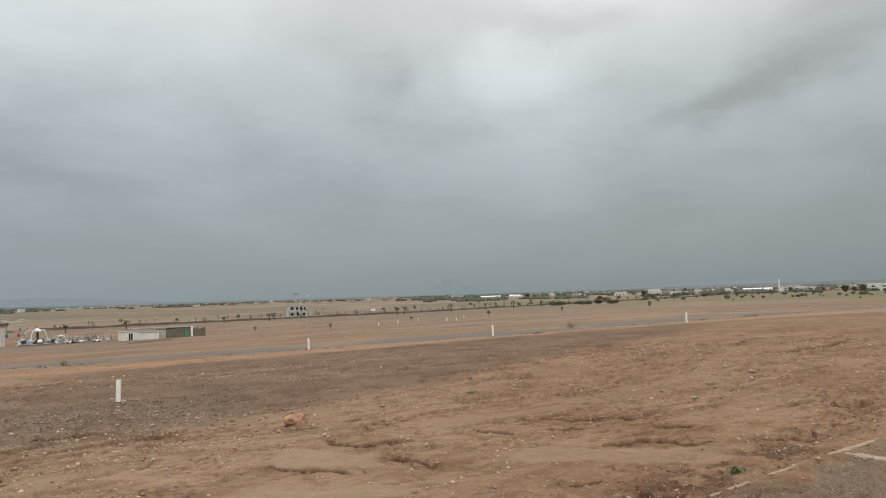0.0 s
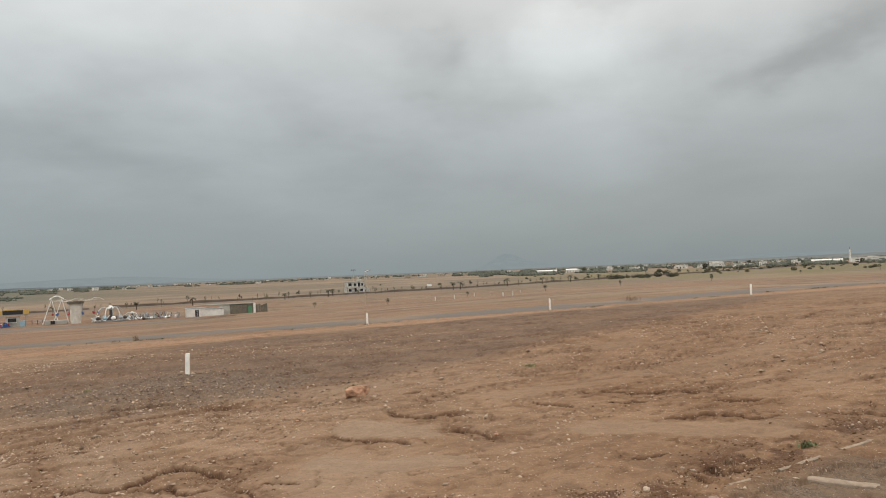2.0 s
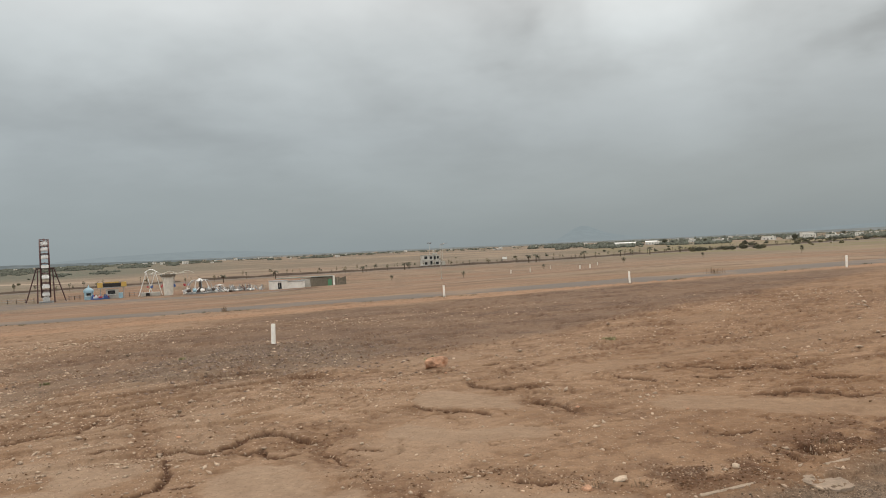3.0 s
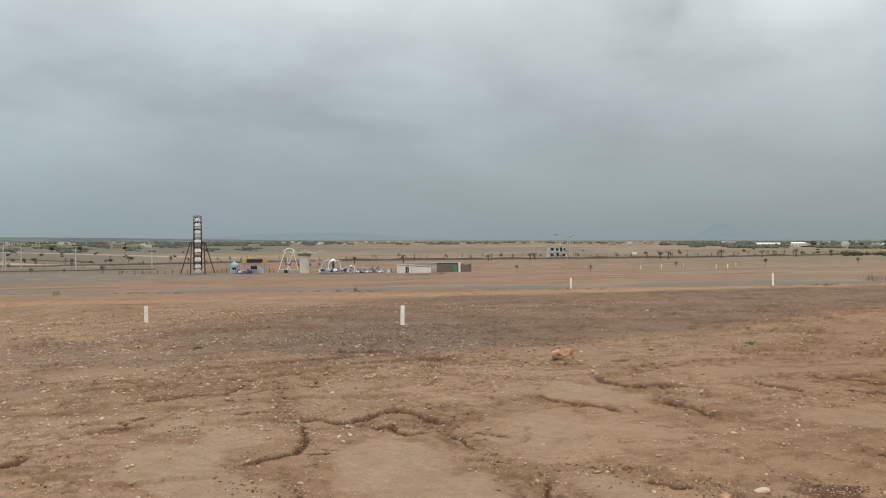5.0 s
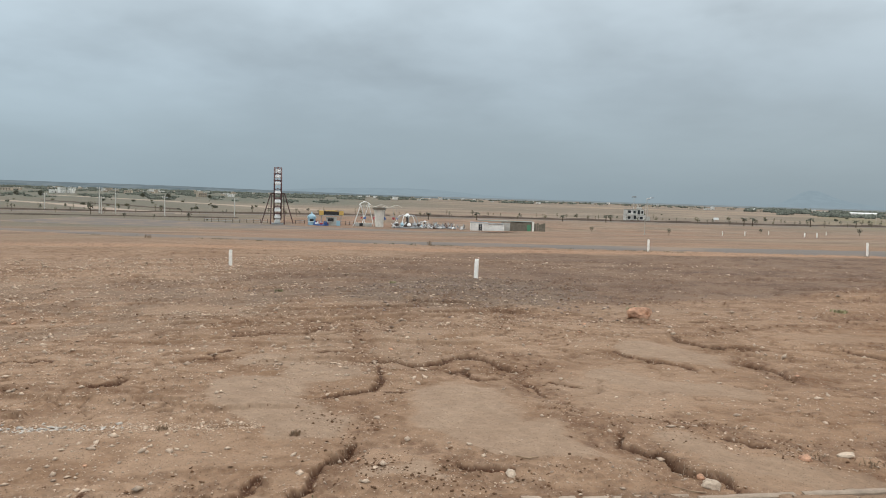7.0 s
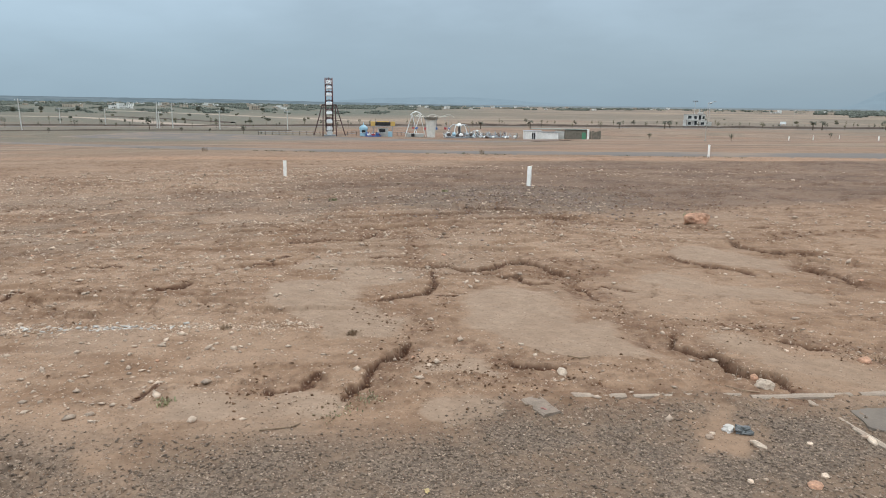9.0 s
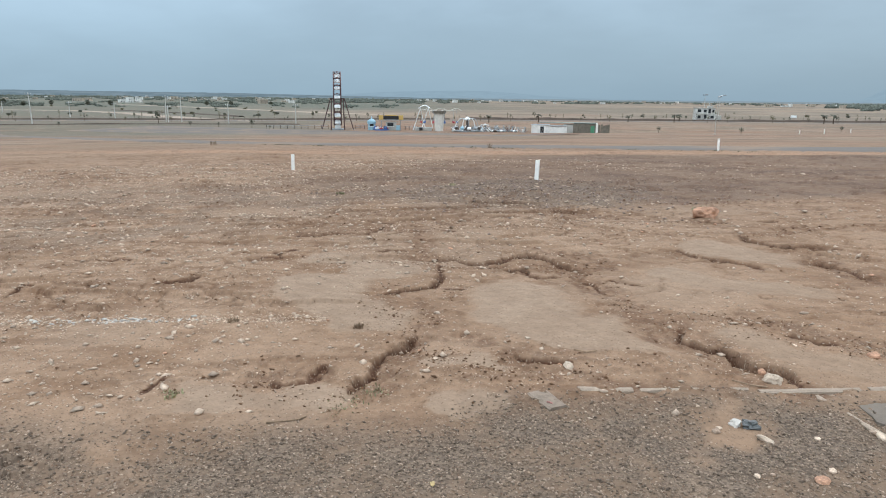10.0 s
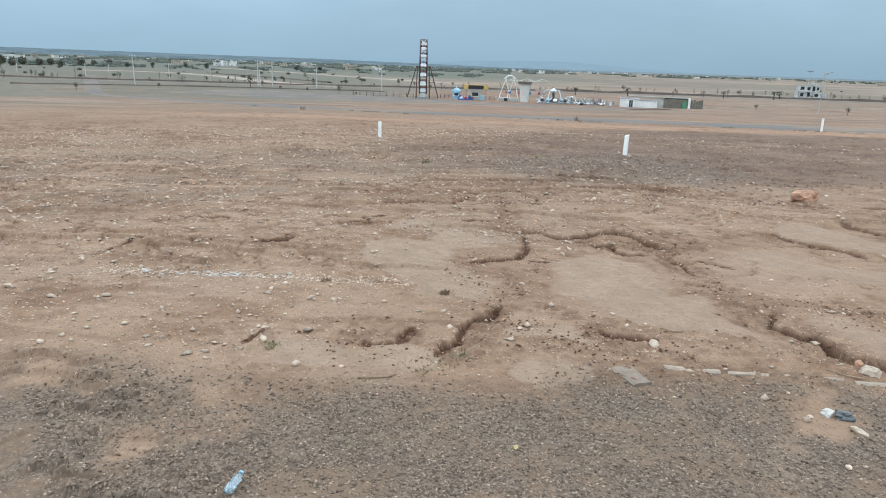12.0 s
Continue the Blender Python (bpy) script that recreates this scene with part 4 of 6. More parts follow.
for line in fans:
    for (ax, ay), (bx, by) in zip(line, line[1:]):
        n = int(620 * math.hypot(bx - ax, by - ay))
        t = rng.random(n)
        pts.append(np.stack([ax + (bx - ax) * t + rng.normal(0, 0.16, n), ay + (by - ay) * t + rng.normal(0, 0.16, n)], 1))
p = np.concatenate(pts)
p = p[fractal(p[:, 0] * 3, p[:, 1] * 3, 3, 95) > rng.uniform(0.40, 0.62, len(p))]
half = rng.random(len(p)) < 0.55
scatter("washed_grit", p[half], 0.003 + 0.007 * rng.random(half.sum()) ** 2, chip_mat, "brown grit washed out along the rills", "grit", 0.7, 7, True)
scatter("washed_crumbs", p[~half], 0.003 + 0.009 * rng.random((~half).sum()) ** 2, clod_mat, "dark earth crumbs washed out along the rills", "earth crumbs", 0.7, 8, True)
# plaster rubble
u, w = rng.normal(0, 0.26, 420), rng.normal(0, 0.055, 420)
p = np.stack([-4.40 + u * KERB_DIR.x - w * KERB_DIR.y, 2.60 + u * KERB_DIR.y + w * KERB_DIR.x], 1)
scatter("rubble", p, 0.004 + 0.018 * rng.random(420) ** 5, plaster, "white and bluish plaster rubble strewn on soil", "rubble", 0.55, 5)
u, w = rng.uniform(-0.9, 1.5, 2600), rng.normal(0, 0.075, 2600)
p = np.stack([-4.40 + u * KERB_DIR.x - w * KERB_DIR.y, 2.60 + u * KERB_DIR.y + w * KERB_DIR.x], 1)
scatter("pebble_drift", p, 0.003 + 0.009 * rng.random(2600) ** 3, pebble_mat, "pale pebbles washed into a low drift on soil", "pebbles", 0.6, 15, True)


# ---- weeds, twigs and litter ----
def blades(bm, n, radius, tall, seed, wide=0.006, droop=0.5):
    rng = random.Random(seed)
    for _ in range(n):
        a, lean = rng.uniform(0, math.tau), rng.uniform(0.1, 1.0)
        b = Vector((rng.gauss(0, radius * 0.4), rng.gauss(0, radius * 0.4), -0.01))
        h = tall * rng.uniform(0.5, 1.0)
        out = Vector((math.cos(a), math.sin(a), 0)) * h * lean * droop
        side = Vector((-math.sin(a), math.cos(a), 0)) * wide * rng.uniform(0.6, 1.3)
        p0, p1, p2 = b, b + out * 0.5 + Vector((0, 0, h * 0.62)), b + out + Vector((0, 0, h * rng.uniform(0.6, 1.0)))
        v = [bm.verts.new(q) for q in (p0 - side, p0 + side, p1 + side * 1.2, p1 - side * 1.2, p2)]
        bm.faces.new(v[:4])
        bm.faces.new((v[3], v[2], v[4]))
    return bm


def weed(x, y, radius, tall, n, mat, label, seed, wide=0.006):
    w = thing("weed", x, y, surface(x, y))
    bm = BM()
    for k in range(3):
        rod(bm, (0, 0, -0.02), (radius * 0.4 * math.cos(k * 2.1), radius * 0.4 * math.sin(k * 2.1), tall * 0.6), 0.004, 0.002, 5)
    part("stem", bm, dry_twig, w)
    part("leaves", blades(BM(), n, radius, tall, seed, wide), mat, w)
    return tagged(w, label, "weed", "weeds")


weed(2.81, 6.61, 0.10, 0.07, 110, leaf_green, "low fresh green weed on bare soil", 1, 0.008)
weed(-3.01, 2.08, 0.06, 0.035, 60, leaf_grey, "small grey-green weed on damp soil", 2, 0.004)
weed(-2.90, 3.46, 0.035, 0.06, 40, dry_twig, "dry brown weed on bare soil", 3, 0.004)
for i in range(5):
    weed(-2.20 + 0.05 * math.sin(i * 2.3), 2.42 + 0.08 * i, 0.10, 0.026, 40, leaf_grey, "grey-green weed growing in the rill", 4 + i, 0.003)
weed(-3.62, 3.02, 0.04, 0.045, 40, dry_twig, "dry brown weed on bare soil", 11, 0.004)
weed(-2.2, 10.6, 0.18, 0.10, 70, leaf_grey, "sprawling grey-green weed on soil", 12, 0.01)
weed(0.55, 12.4, 0.14, 0.06, 50, leaf_grey, "sprawling grey-green weed on soil", 13, 0.012)
weed(-8.3, 9.6, 0.08, 0.07, 40, leaf_grey, "grey-green weed among crushed stone", 14, 0.01)
weed(-7.4, 12.0, 0.08, 0.07, 40, leaf_grey, "grey-green weed among crushed stone", 15, 0.01)
weed(0.12, 4.94, 0.10, 0.07, 20, dry_twig, "dry twigs caught on the eroded bank", 16, 0.0025)
weed(0.42, 4.95, 0.08, 0.07, 18, dry_twig, "dry twigs caught on the eroded bank", 17, 0.0025)
weed(1.95, 6.1, 0.08, 0.07, 20, dry_twig, "dry twigs caught on the eroded bank", 18, 0.0025)
weed(*spot(28.5, 32), 0.16, 0.34, 30, dry_twig, "dry brown weed at the road's edge", 19, 0.006)
weed(*spot(50.5, 41), 0.25, 0.34, 30, dry_twig, "dry brown weed at the road's edge", 20, 0.006)
weed(*spot(-10.4, 35.0), 0.55, 0.50, 60, dry_twig, "dry brown thorn bush at the road's edge", 21, 0.005)

# low dark weeds in a broken line along the road's near edge
rw = random.Random(31)
bm = BM()
for i in range(210):
    t = rw.random()
    x = -46 + 92 * t
    pts = [(-46, 31.2), (-25, 27.1), (-6, 28.7), (2, 30.4), (12, 35.4), (30, 48.6), (46, 61)]
    for (ax, ay), (bx, by) in zip(pts, pts[1:]):
        if ax <= x <= bx:
            y = ay + (by - ay) * (x - ax) / (bx - ax)
    if noise.noise((x * 0.22, 3.1, 0)) < 0.0:
        continue
    y += rw.gauss(0, 0.25)
    one = blades(BM(), 14, 0.22, rw.uniform(0.05, 0.11), 300 + i, 0.008, 0.9)
    bmesh.ops.translate(one, verts=one.verts, vec=(x, y, surface(x, y)))
    me = bpy.data.meshes.new("tmp")
    one.to_mesh(me)
    one.free()
    bm.from_mesh(me)
    bpy.data.meshes.remove(me)
tagged(part("verge_weeds", bm, leaf_olive), "dark low weeds in a broken line along the road", "weeds", kind="stuff")


def twig(points, r, label):
    bm = BM()
    for a, b in zip(points, points[1:]):
        rod(bm, a, b, r, r * 0.8, 6)
    x, y = points[0][0], points[0][1]
    return tagged(part("twig", bm, dry_twig), label, "twig", "dry twigs")


def ground_line(pts, lift=0.006):
    return [(x, y, surface(x, y) + lift) for x, y in pts]


twig(ground_line([(-2.38, 2.13), (-2.33, 2.19), (-2.28, 2.24), (-2.27, 2.29)]), 0.005, "crooked dry twig lying on damp soil")
twig(ground_line([(-1.52, 3.86), (-1.45, 3.88), (-1.40, 3.93)], 0.008), 0.006, "broken dry twig lying by the stones")
twig(ground_line([(-0.62, 3.98), (-0.52, 3.96), (-0.44, 4.0)], 0.008), 0.005, "broken dry twig lying in the rill")


def bottle(x, y, turn):
    b = thing("plastic_bottle", x, y, surface(x, y) + 0.028, turn)
    film = plain("crushed_clear_plastic", (0.62, 0.72, 0.76), 0.2, vary=0.2, scale=30)
    film.node_tree.nodes["Principled BSDF"].inputs["Transmission Weight"].default_value = 0.75
    bm = BM()
    rings = ((-0.09, 0.012), (-0.088, 0.026), (-0.05, 0.029), (-0.01, 0.022), (0.03, 0.028), (0.055, 0.024), (0.078, 0.012), (0.092, 0.011))
    last = None
    for px, r in rings:
        ring = [bm.verts.new((px, r * math.cos(k * math.tau / 14) * (1 + 0.2 * noise.noise((px * 40, k, 0))), r * math.sin(k * math.tau / 14) * 0.8)) for k in range(14)]
        if last:
            for k in range(14):
                bm.faces.new((last[k], last[(k + 1) % 14], ring[(k + 1) % 14], ring[k]))
        else:
            bm.faces.new(ring[::-1])
        last = ring
    bm.faces.new(last)
    part("body", bm, film, b, smooth_faces=True)
    part("cap", rod(BM(), (0.092, 0, 0), (0.106, 0, 0), 0.014, sides=14), sky_blue, b, "light blue screw cap")
    b.scale = (0.62, 0.7, 0.7)
    return tagged(b, "crushed clear plastic bottle lying on gravel", "bottle")


bottle(-2.07, 1.20, 122)


def crumpled(name, x, y, rx, ry, rz, mat, label, category, seed):
    ob = part(name, rock_mesh(BM(), rx, ry, rz, seed, 3, 0.9), mat)
    ob.location = (x, y, surface(x, y) + rz * 0.4)
    return tagged(ob, label, category)


bag_mat = plain("dark_blue_plastic_film", (0.085, 0.088, 0.085), 0.35, vary=0.4, scale=25)
crumpled("plastic_bag", -0.44, 3.46, 0.044, 0.030, 0.024, bag_mat, "crumpled dark plastic bag on gravel", "bag", 3)
crumpled("paper_scrap", -0.51, 3.45, 0.026, 0.030, 0.020, plaster, "crumpled pale paper scrap beside a bag", "litter", 5)
crumpled("paper_scrap", -1.455, 2.165, 0.020, 0.010, 0.006, plain("faded_yellow_paper", (0.46, 0.34, 0.16), 0.8, scale=20), "small yellow wrapper scrap on gravel", "litter", 7)
crumpled("cloth_scrap", -1.33, 3.10, 0.035, 0.02, 0.01, plain("faded_pink_cloth", (0.36, 0.17, 0.15), 0.9, scale=20), "faded pink cloth scrap on soil", "litter", 9)


# ---- fairground ----
def ring(bm, r, tube, axis_x, z, seg=48, sides=5):
    """A hoop in the y-z plane at x = axis_x round the height z."""
    rows = []
    for i in range(seg):
        a = i / seg * math.tau
        c = Vector((axis_x, r * math.cos(a), z + r * math.sin(a)))
        out = Vector((0, math.cos(a), math.sin(a)))
        rows.append([bm.verts.new(c + out * tube * math.cos(k * math.tau / sides) + Vector((tube, 0, 0)) * math.sin(k * math.tau / sides)) for k in range(sides)])
    for i in range(seg):
        p, q = rows[i], rows[(i + 1) % seg]
        for k in range(sides):
            bm.faces.new((p[k], p[(k + 1) % sides], q[(k + 1) % sides], q[k]))
    return bm


def ferris_wheel(x, y):
    w = thing("ferris_wheel", x, y, turn=facing(x, y))
    hub, radius, half, count = 9.1, 7.7, 1.0, 18
    for sx in (-half, half):
        part("rim", ring(ring(BM(), radius, 0.19, sx, hub), radius * 0.62, 0.10, sx, hub, 32), maroon, w)
        for i in range(count):
            a = (i + 0.5) / count * math.tau
            part("spoke", rod(BM(), (sx, 0, hub), (sx, radius * math.cos(a), hub + radius * math.sin(a)), 0.07, sides=5), maroon, w)
    part("axle", rod(BM(), (-2.2, 0, hub), (2.2, 0, hub), 0.22, sides=10), dark_steel, w)
    for i in range(count):
        a = (i + 0.5) / count * math.tau
        cy, cz = radius * math.cos(a), hub + radius * math.sin(a)
        g = part("gondola", box(BM(), 1.70, 1.1, 0.80, 0, cy, cz - 1.30, bevel=0.14), ride_white, w, "white gondola tub")
        part("canopy", rod(box(BM(), 1.8, 1.2, 0.10, 0, cy, cz - 0.12, bevel=0.03), (0, cy, cz - 0.02), (0, cy, cz + 0.22), 0.55, 0.05, 10), maroon, g, "maroon canopy")
        for ox, oy in ((-0.7, -0.4), (0.7, -0.4), (-0.7, 0.4), (0.7, 0.4)):
            part("hanger", rod(BM(), (ox, cy + oy, cz - 0.7), (ox, cy + oy, cz - 0.1), 0.035, sides=5), maroon, g)
        part("cross_bar", rod(BM(), (-half, cy, cz), (half, cy, cz), 0.06, sides=5), maroon, w)
    for sx in (-1, 1):
        for sy in (-2.6, 2.6):
            part("leg", rod(BM(), (sx * 2.0, sy, -0.1), (sx * 1.75, 0, hub), 0.17, 0.14, 6), maroon, w)
        part("brace", rod(BM(), (sx * 4.7, 0, -0.1), (sx * 2.0, 0, hub + 0.1), 0.14, sides=6), maroon, w)
        part("tie_bar", rod(BM(), (sx * 2.0, 0, 4.6), (sx * 3.4, 0, 4.6), 0.07, sides=5), maroon, w)
        part("foot_plate", box(BM(), 0.8, 0.8, 0.15, sx * 4.7, 0, -0.05, bevel=0.02), concrete, w)
    part("boarding_deck", box(BM(), 3.4, 3.0, 0.5, 0, -2.2, -0.1, bevel=0.04), grey_steel, w)
    part("ticket_box", box(BM(), 1.4, 1.1, 1.7, 0.1, -2.4, 0.4, bevel=0.05), ride_white, w)
    return tagged(w, "tall maroon steel ferris wheel with white gondolas", "ferris wheel")


ferris_wheel(*spot(40.83, 213))


def dome_kiosk(x, y):
    k = thing("dome_kiosk", x, y, turn=facing(x, y))
    bm = BM()
    rod(bm, (0, 0, -0.1), (0, 0, 1.9), 1.15, 1.15, 14)
    part("body", bm, sky_blue, k)
    bm = BM()
    prof = ((1.25, 1.9), (1.35, 2.3), (1.15, 2.75), (0.7, 3.1), (0.25, 3.35), (0.12, 3.8), (0.02, 4.1))
    last = None
    for r, z in prof:
        rr = [bm.verts.new((r * math.cos(i * math.tau / 16), r * math.sin(i * math.tau / 16), z)) for i in range(16)]
        if last:
            for i in range(16):
                bm.faces.new((last[i], last[(i + 1) % 16], rr[(i + 1) % 16], rr[i]))
        last = rr
    part("dome", bm, sky_blue, k, "pale blue onion dome roof", True)
    part("counter", box(BM(), 1.9, 0.35, 0.12, 0, -1.15, 1.0, bevel=0.02), ride_white, k)
    part("hatch", box(BM(), 1.1, 0.08, 0.7, 0, -1.14, 1.13, bevel=0.01), dark_opening, k)
    return tagged(k, "light blue round kiosk with onion dome", "kiosk")


dome_kiosk(*spot(38.12, 212))


def bumper_ride(x, y):
    r = thing("childrens_ride", x, y, turn=facing(x, y))
    part("deck", rod(BM(), (0, 0, -0.1), (0, 0, 0.35), 2.4, 2.4, 20), deep_blue, r, "blue round deck")
    for i in range(8):
        a = i / 8 * math.tau
        car = part("car", box(box(BM(), 0.7, 0.95, 0.5, 1.8 * math.cos(a), 1.8 * math.sin(a), 0.35, rz=math.degrees(a), bevel=0.12), 0.5, 0.1, 0.5, 1.8 * math.cos(a) - 0.3 * math.sin(a), 1.8 * math.sin(a) + 0.3 * math.cos(a), 0.7, rz=math.degrees(a), bevel=0.03), (red_paint, deep_blue, ride_white)[i % 3], r)
        part("handle", rod(BM(), (1.8 * math.cos(a), 1.8 * math.sin(a), 0.8), (1.8 * math.cos(a), 1.8 * math.sin(a), 1.15), 0.04, sides=5), grey_steel, car)
    part("mast", rod(BM(), (0, 0, 0.3), (0, 0, 1.5), 0.2, 0.12, 8), sky_blue, r)
    return tagged(r, "small blue and red childrens roundabout with cars", "fairground ride")


bumper_ride(*spot(37.35, 211))


def sign_kiosk(x, y):
    k = thing("sign_kiosk", x, y, turn=facing(x, y))
    part("body", box(BM(), 3.2, 2.6, 2.6, 0, 0, -0.1, bevel=0.03), grey_stucco, k)
    part("roof", box(BM(), 6.6, 3.6, 0.25, 0, 0, 3.0, bevel=0.04), grey_steel, k)
    for sx in (-1, 1):
        part("sign_end", box(BM(), 1.35, 0.4, 1.35, sx * 2.95, -1.7, 3.1, bevel=0.08), yellow_paint, k, "yellow sign end")
        for sy in (-1.5, 1.5):
            part("post", rod(BM(), (sx * 2.9, sy, -0.1), (sx * 2.9, sy, 3.05), 0.09, sides=6), grey_steel, k)
    part("sign_board", box(BM(), 4.5, 0.3, 1.05, 0, -1.72, 3.2, bevel=0.02), black_paint, k, "black sign board")
    part("sign_crest", box(BM(), 3.6, 0.25, 0.3, 0, -1.7, 4.25, bevel=0.05), yellow_paint, k)
    part("window", box(BM(), 1.8, 0.08, 1.0, -0.2, -1.31, 1.2, bevel=0.01), dark_opening, k)
    part("counter", box(BM(), 2.2, 0.4, 0.1, -0.2, -1.45, 1.05, bevel=0.01), ride_white, k)
    part("side_box", box(BM(), 1.1, 1.1, 1.6, 2.1, -1.2, -0.1, bevel=0.03), sky_blue, k)
    return tagged(k, "grey kiosk under a yellow and black sign roof", "kiosk")


sign_kiosk(*spot(36.55, 212))


def tube_path(bm, pts, r, sides=6):
    for a, b in zip(pts, pts[1:]):
        rod(bm, a, b, r, sides=sides)
    return bm


def arch(cx, cy, z0, width, rise, n=12, lean=0.0):
    return [(cx + width * (i / n - 0.5), cy + lean * math.sin(i / n * math.pi), z0 + rise * math.sin(i / n * math.pi)) for i in range(n + 1)]


aged_cream = plain("aged_cream_paint", (0.62, 0.585, 0.52), 0.6, vary=0.2, scale=1.2)


def swing_ride(x, y):
    s = thing("swing_ride", x, y, turn=facing(x, y))
    bm = BM()
    prof = ((1.25, -0.1), (1.25, 0.3), (1.35, 2.5), (1.5, 4.8), (1.6, 5.6))
    last = None
    for r, z in prof:
        rr = [bm.verts.new((r * math.cos(i * math.tau / 20), r * math.sin(i * math.tau / 20), z)) for i in range(20)]
        if last:
            for i in range(20):
                bm.faces.new((last[i], last[(i + 1) % 20], rr[(i + 1) % 20], rr[i]))
        last = rr
    bm.faces.new(last)
    part("column", bm, aged_cream, s, "cream flared column", True)
    bm = BM()
    rod(bm, (0, 0, 5.2), (0, 0, 5.9), 2.0, 2.1, 20)
    part("collar", bm, block_wall, s, "weathered brown collar")
    for cx, w in ((-3.2, 3.2), (0.6, 4.2), (5.0, 3.6)):
        part("crown_arch", tube_path(BM(), arch(cx, 0, 5.9, w, 0.75), 0.065), aged_cream, s)
    for a in range(10):
        t = a / 10 * math.tau
        arm = part("arm", rod(BM(), (1.5 * math.cos(t), 1.5 * math.sin(t), 5.8), (5.2 * math.cos(t), 5.2 * math.sin(t), 6.2), 0.05, sides=5), aged_cream, s)
        part("chain", rod(BM(), (5.1 * math.cos(t), 5.1 * math.sin(t), 6.2), (5.3 * math.cos(t), 5.3 * math.sin(t), 2.9), 0.022, sides=4), grey_steel, arm)
        part("swing_seat", box(BM(), 0.5, 0.45, 0.5, 5.3 * math.cos(t), 5.3 * math.sin(t), 2.4, rz=math.degrees(t), bevel=0.06), red_paint if a % 2 else deep_blue, arm)
    return tagged(s, "cream column swing ride with arched crown", "fairground ride")


swing_ride(*spot(32.65, 209))


def slide_frame(x, y):
    s = thing("pendulum_ride", x, y, turn=facing(x, y))
    for sx in (-1.0, 1.0):
        part("leg", rod(BM(), (sx * 1.2 - 2.2, 0.8, -0.1), (sx * 1.2, 0, 6.6), 0.13, 0.10, 8), ride_white, s)
        part("leg", rod(BM(), (sx * 1.2 + 1.6, 0.8, -0.1), (sx * 1.2, 0, 6.6), 0.11, 0.09, 8), ride_white, s)
    part("top_bar", tube_path(BM(), arch(0, 0, 6.5, 3.4, 0.9), 0.14), ride_white, s)
    part("platform", box(BM(), 5.2, 3.0, 1.1, -0.3, 0.4, -0.1, bevel=0.05), grey_stucco, s)
    part("cabin", box(BM(), 1.0, 0.9, 0.9, -1.0, -1.2, 0.1, bevel=0.05), black_paint, s)
    return tagged(s, "white leaning pendulum ride frame on grey platform", "fairground ride")


slide_frame(*spot(33.85, 211))


def spider_ride(x, y):
    s = thing("spider_ride", x, y, turn=facing(x, y))
    part("hub", rod(rod(BM(), (0, 0, -0.1), (0, 0, 1.0), 1.5, 1.1, 14), (0, 0, 1.0), (0, 0, 3.6), 0.45, 0.3, 10), dark_steel, s)
    part("crown", rod(BM(), (0, 0, 3.5), (0, 0, 4.3), 0.9, 0.3, 12), ride_white, s)
    for i in range(11):
        t = i / 11 * math.tau + 0.3
        c, d = math.cos(t), math.sin(t)
        pts = [(c * r, d * r, z) for r, z in ((0.3, 3.2), (1.3, 3.9), (2.3, 3.7), (3.0, 2.8), (3.4, 1.6))]
        arm = part("arm", tube_path(BM(), pts, 0.06, 5), ride_white if i % 2 else grey_steel, s)
        part("car", rock_mesh(BM(), 0.62, 0.55, 0.48, 400 + i, 2, 0.12, (c * 3.6, d * 3.6, 1.05)), (ride_white, grey_steel, dark_steel, sky_blue)[i % 4], arm)
    part("deck", rod(BM(), (0, 0, -0.1), (0, 0, 0.3), 4.0, 4.1, 18), grey_steel, s)
    return tagged(s, "white and grey spider ride with curved arms", "fairground ride")


spider_ride(*spot(30.35, 208))
spider_ride(*spot(28.9, 214)).scale = (0.55, 0.55, 0.5)


def bench_ride(x, y, tilt, mat, seed):
    """A knocked-down ride: frames and shells piled on the ground."""
    r = thing("dismantled_ride", x, y, turn=facing(x, y))
    g = random.Random(seed)
    for i in range(12):
        a = (g.uniform(-1.6, 1.6), g.uniform(-1, 1), 0.05)
        b = (a[0] + g.uniform(-1.8, 1.8), a[1] + g.uniform(-0.8, 0.8), g.uniform(0.7, 2.0))
        part("strut", rod(BM(), a, b, 0.09, sides=6), mat if i % 2 else grey_steel, r)
    for i in range(3):
        part("shell", rock_mesh(BM(), 0.6, 0.45, 0.38, seed * 7 + i, 2, 0.25, (g.uniform(-1.7, 1.7), g.uniform(-0.8, 0.8), 0.28)), (ride_white, grey_steel, mat)[i], r)
    return tagged(r, "pile of white and grey dismantled ride parts", "ride parts", "dismantled ride parts")


for i, b in enumerate((31.2, 29.6, 28.55, 28.0, 27.35, 26.75, 26.1)):
    bench_ride(*spot(b, 207 + i % 3), 0, (ride_white, grey_steel, ride_white, dark_steel, grey_steel, maroon, ride_white)[i], 50 + i)


def fence(b0, b1, far, n):
    x0, y0 = spot(b0, far)
    x1, y1 = spot(b1, far)
    f = thing("fence", x0, y0, 0)
    for i in range(n + 1):
        px, py = (x1 - x0) * i / n, (y1 - y0) * i / n
        z = height(x0 + px, y0 + py)
        part("post", box(BM(), 0.12, 0.12, 1.25, px, py, z - 0.1, bevel=0.01), dark_steel, f)
        if i < n:
            qx, qy = (x1 - x0) * (i + 1) / n, (y1 - y0) * (i + 1) / n
            z2 = height(x0 + qx, y0 + qy)
            for h in (0.55, 1.02):
                part("rail", rod(BM(), (px, py, z + h), (qx, qy, z2 + h), 0.045, sides=5), grey_steel, f)
    return tagged(f, "low dark steel railing round the fairground", "fence", "fairground fences")


fence(46.4, 41.6, 217, 9)
fence(39.4, 38.7, 217, 2)
fence(35.4, 34.4, 216, 3)
fence(31.6, 25.6, 217, 11)


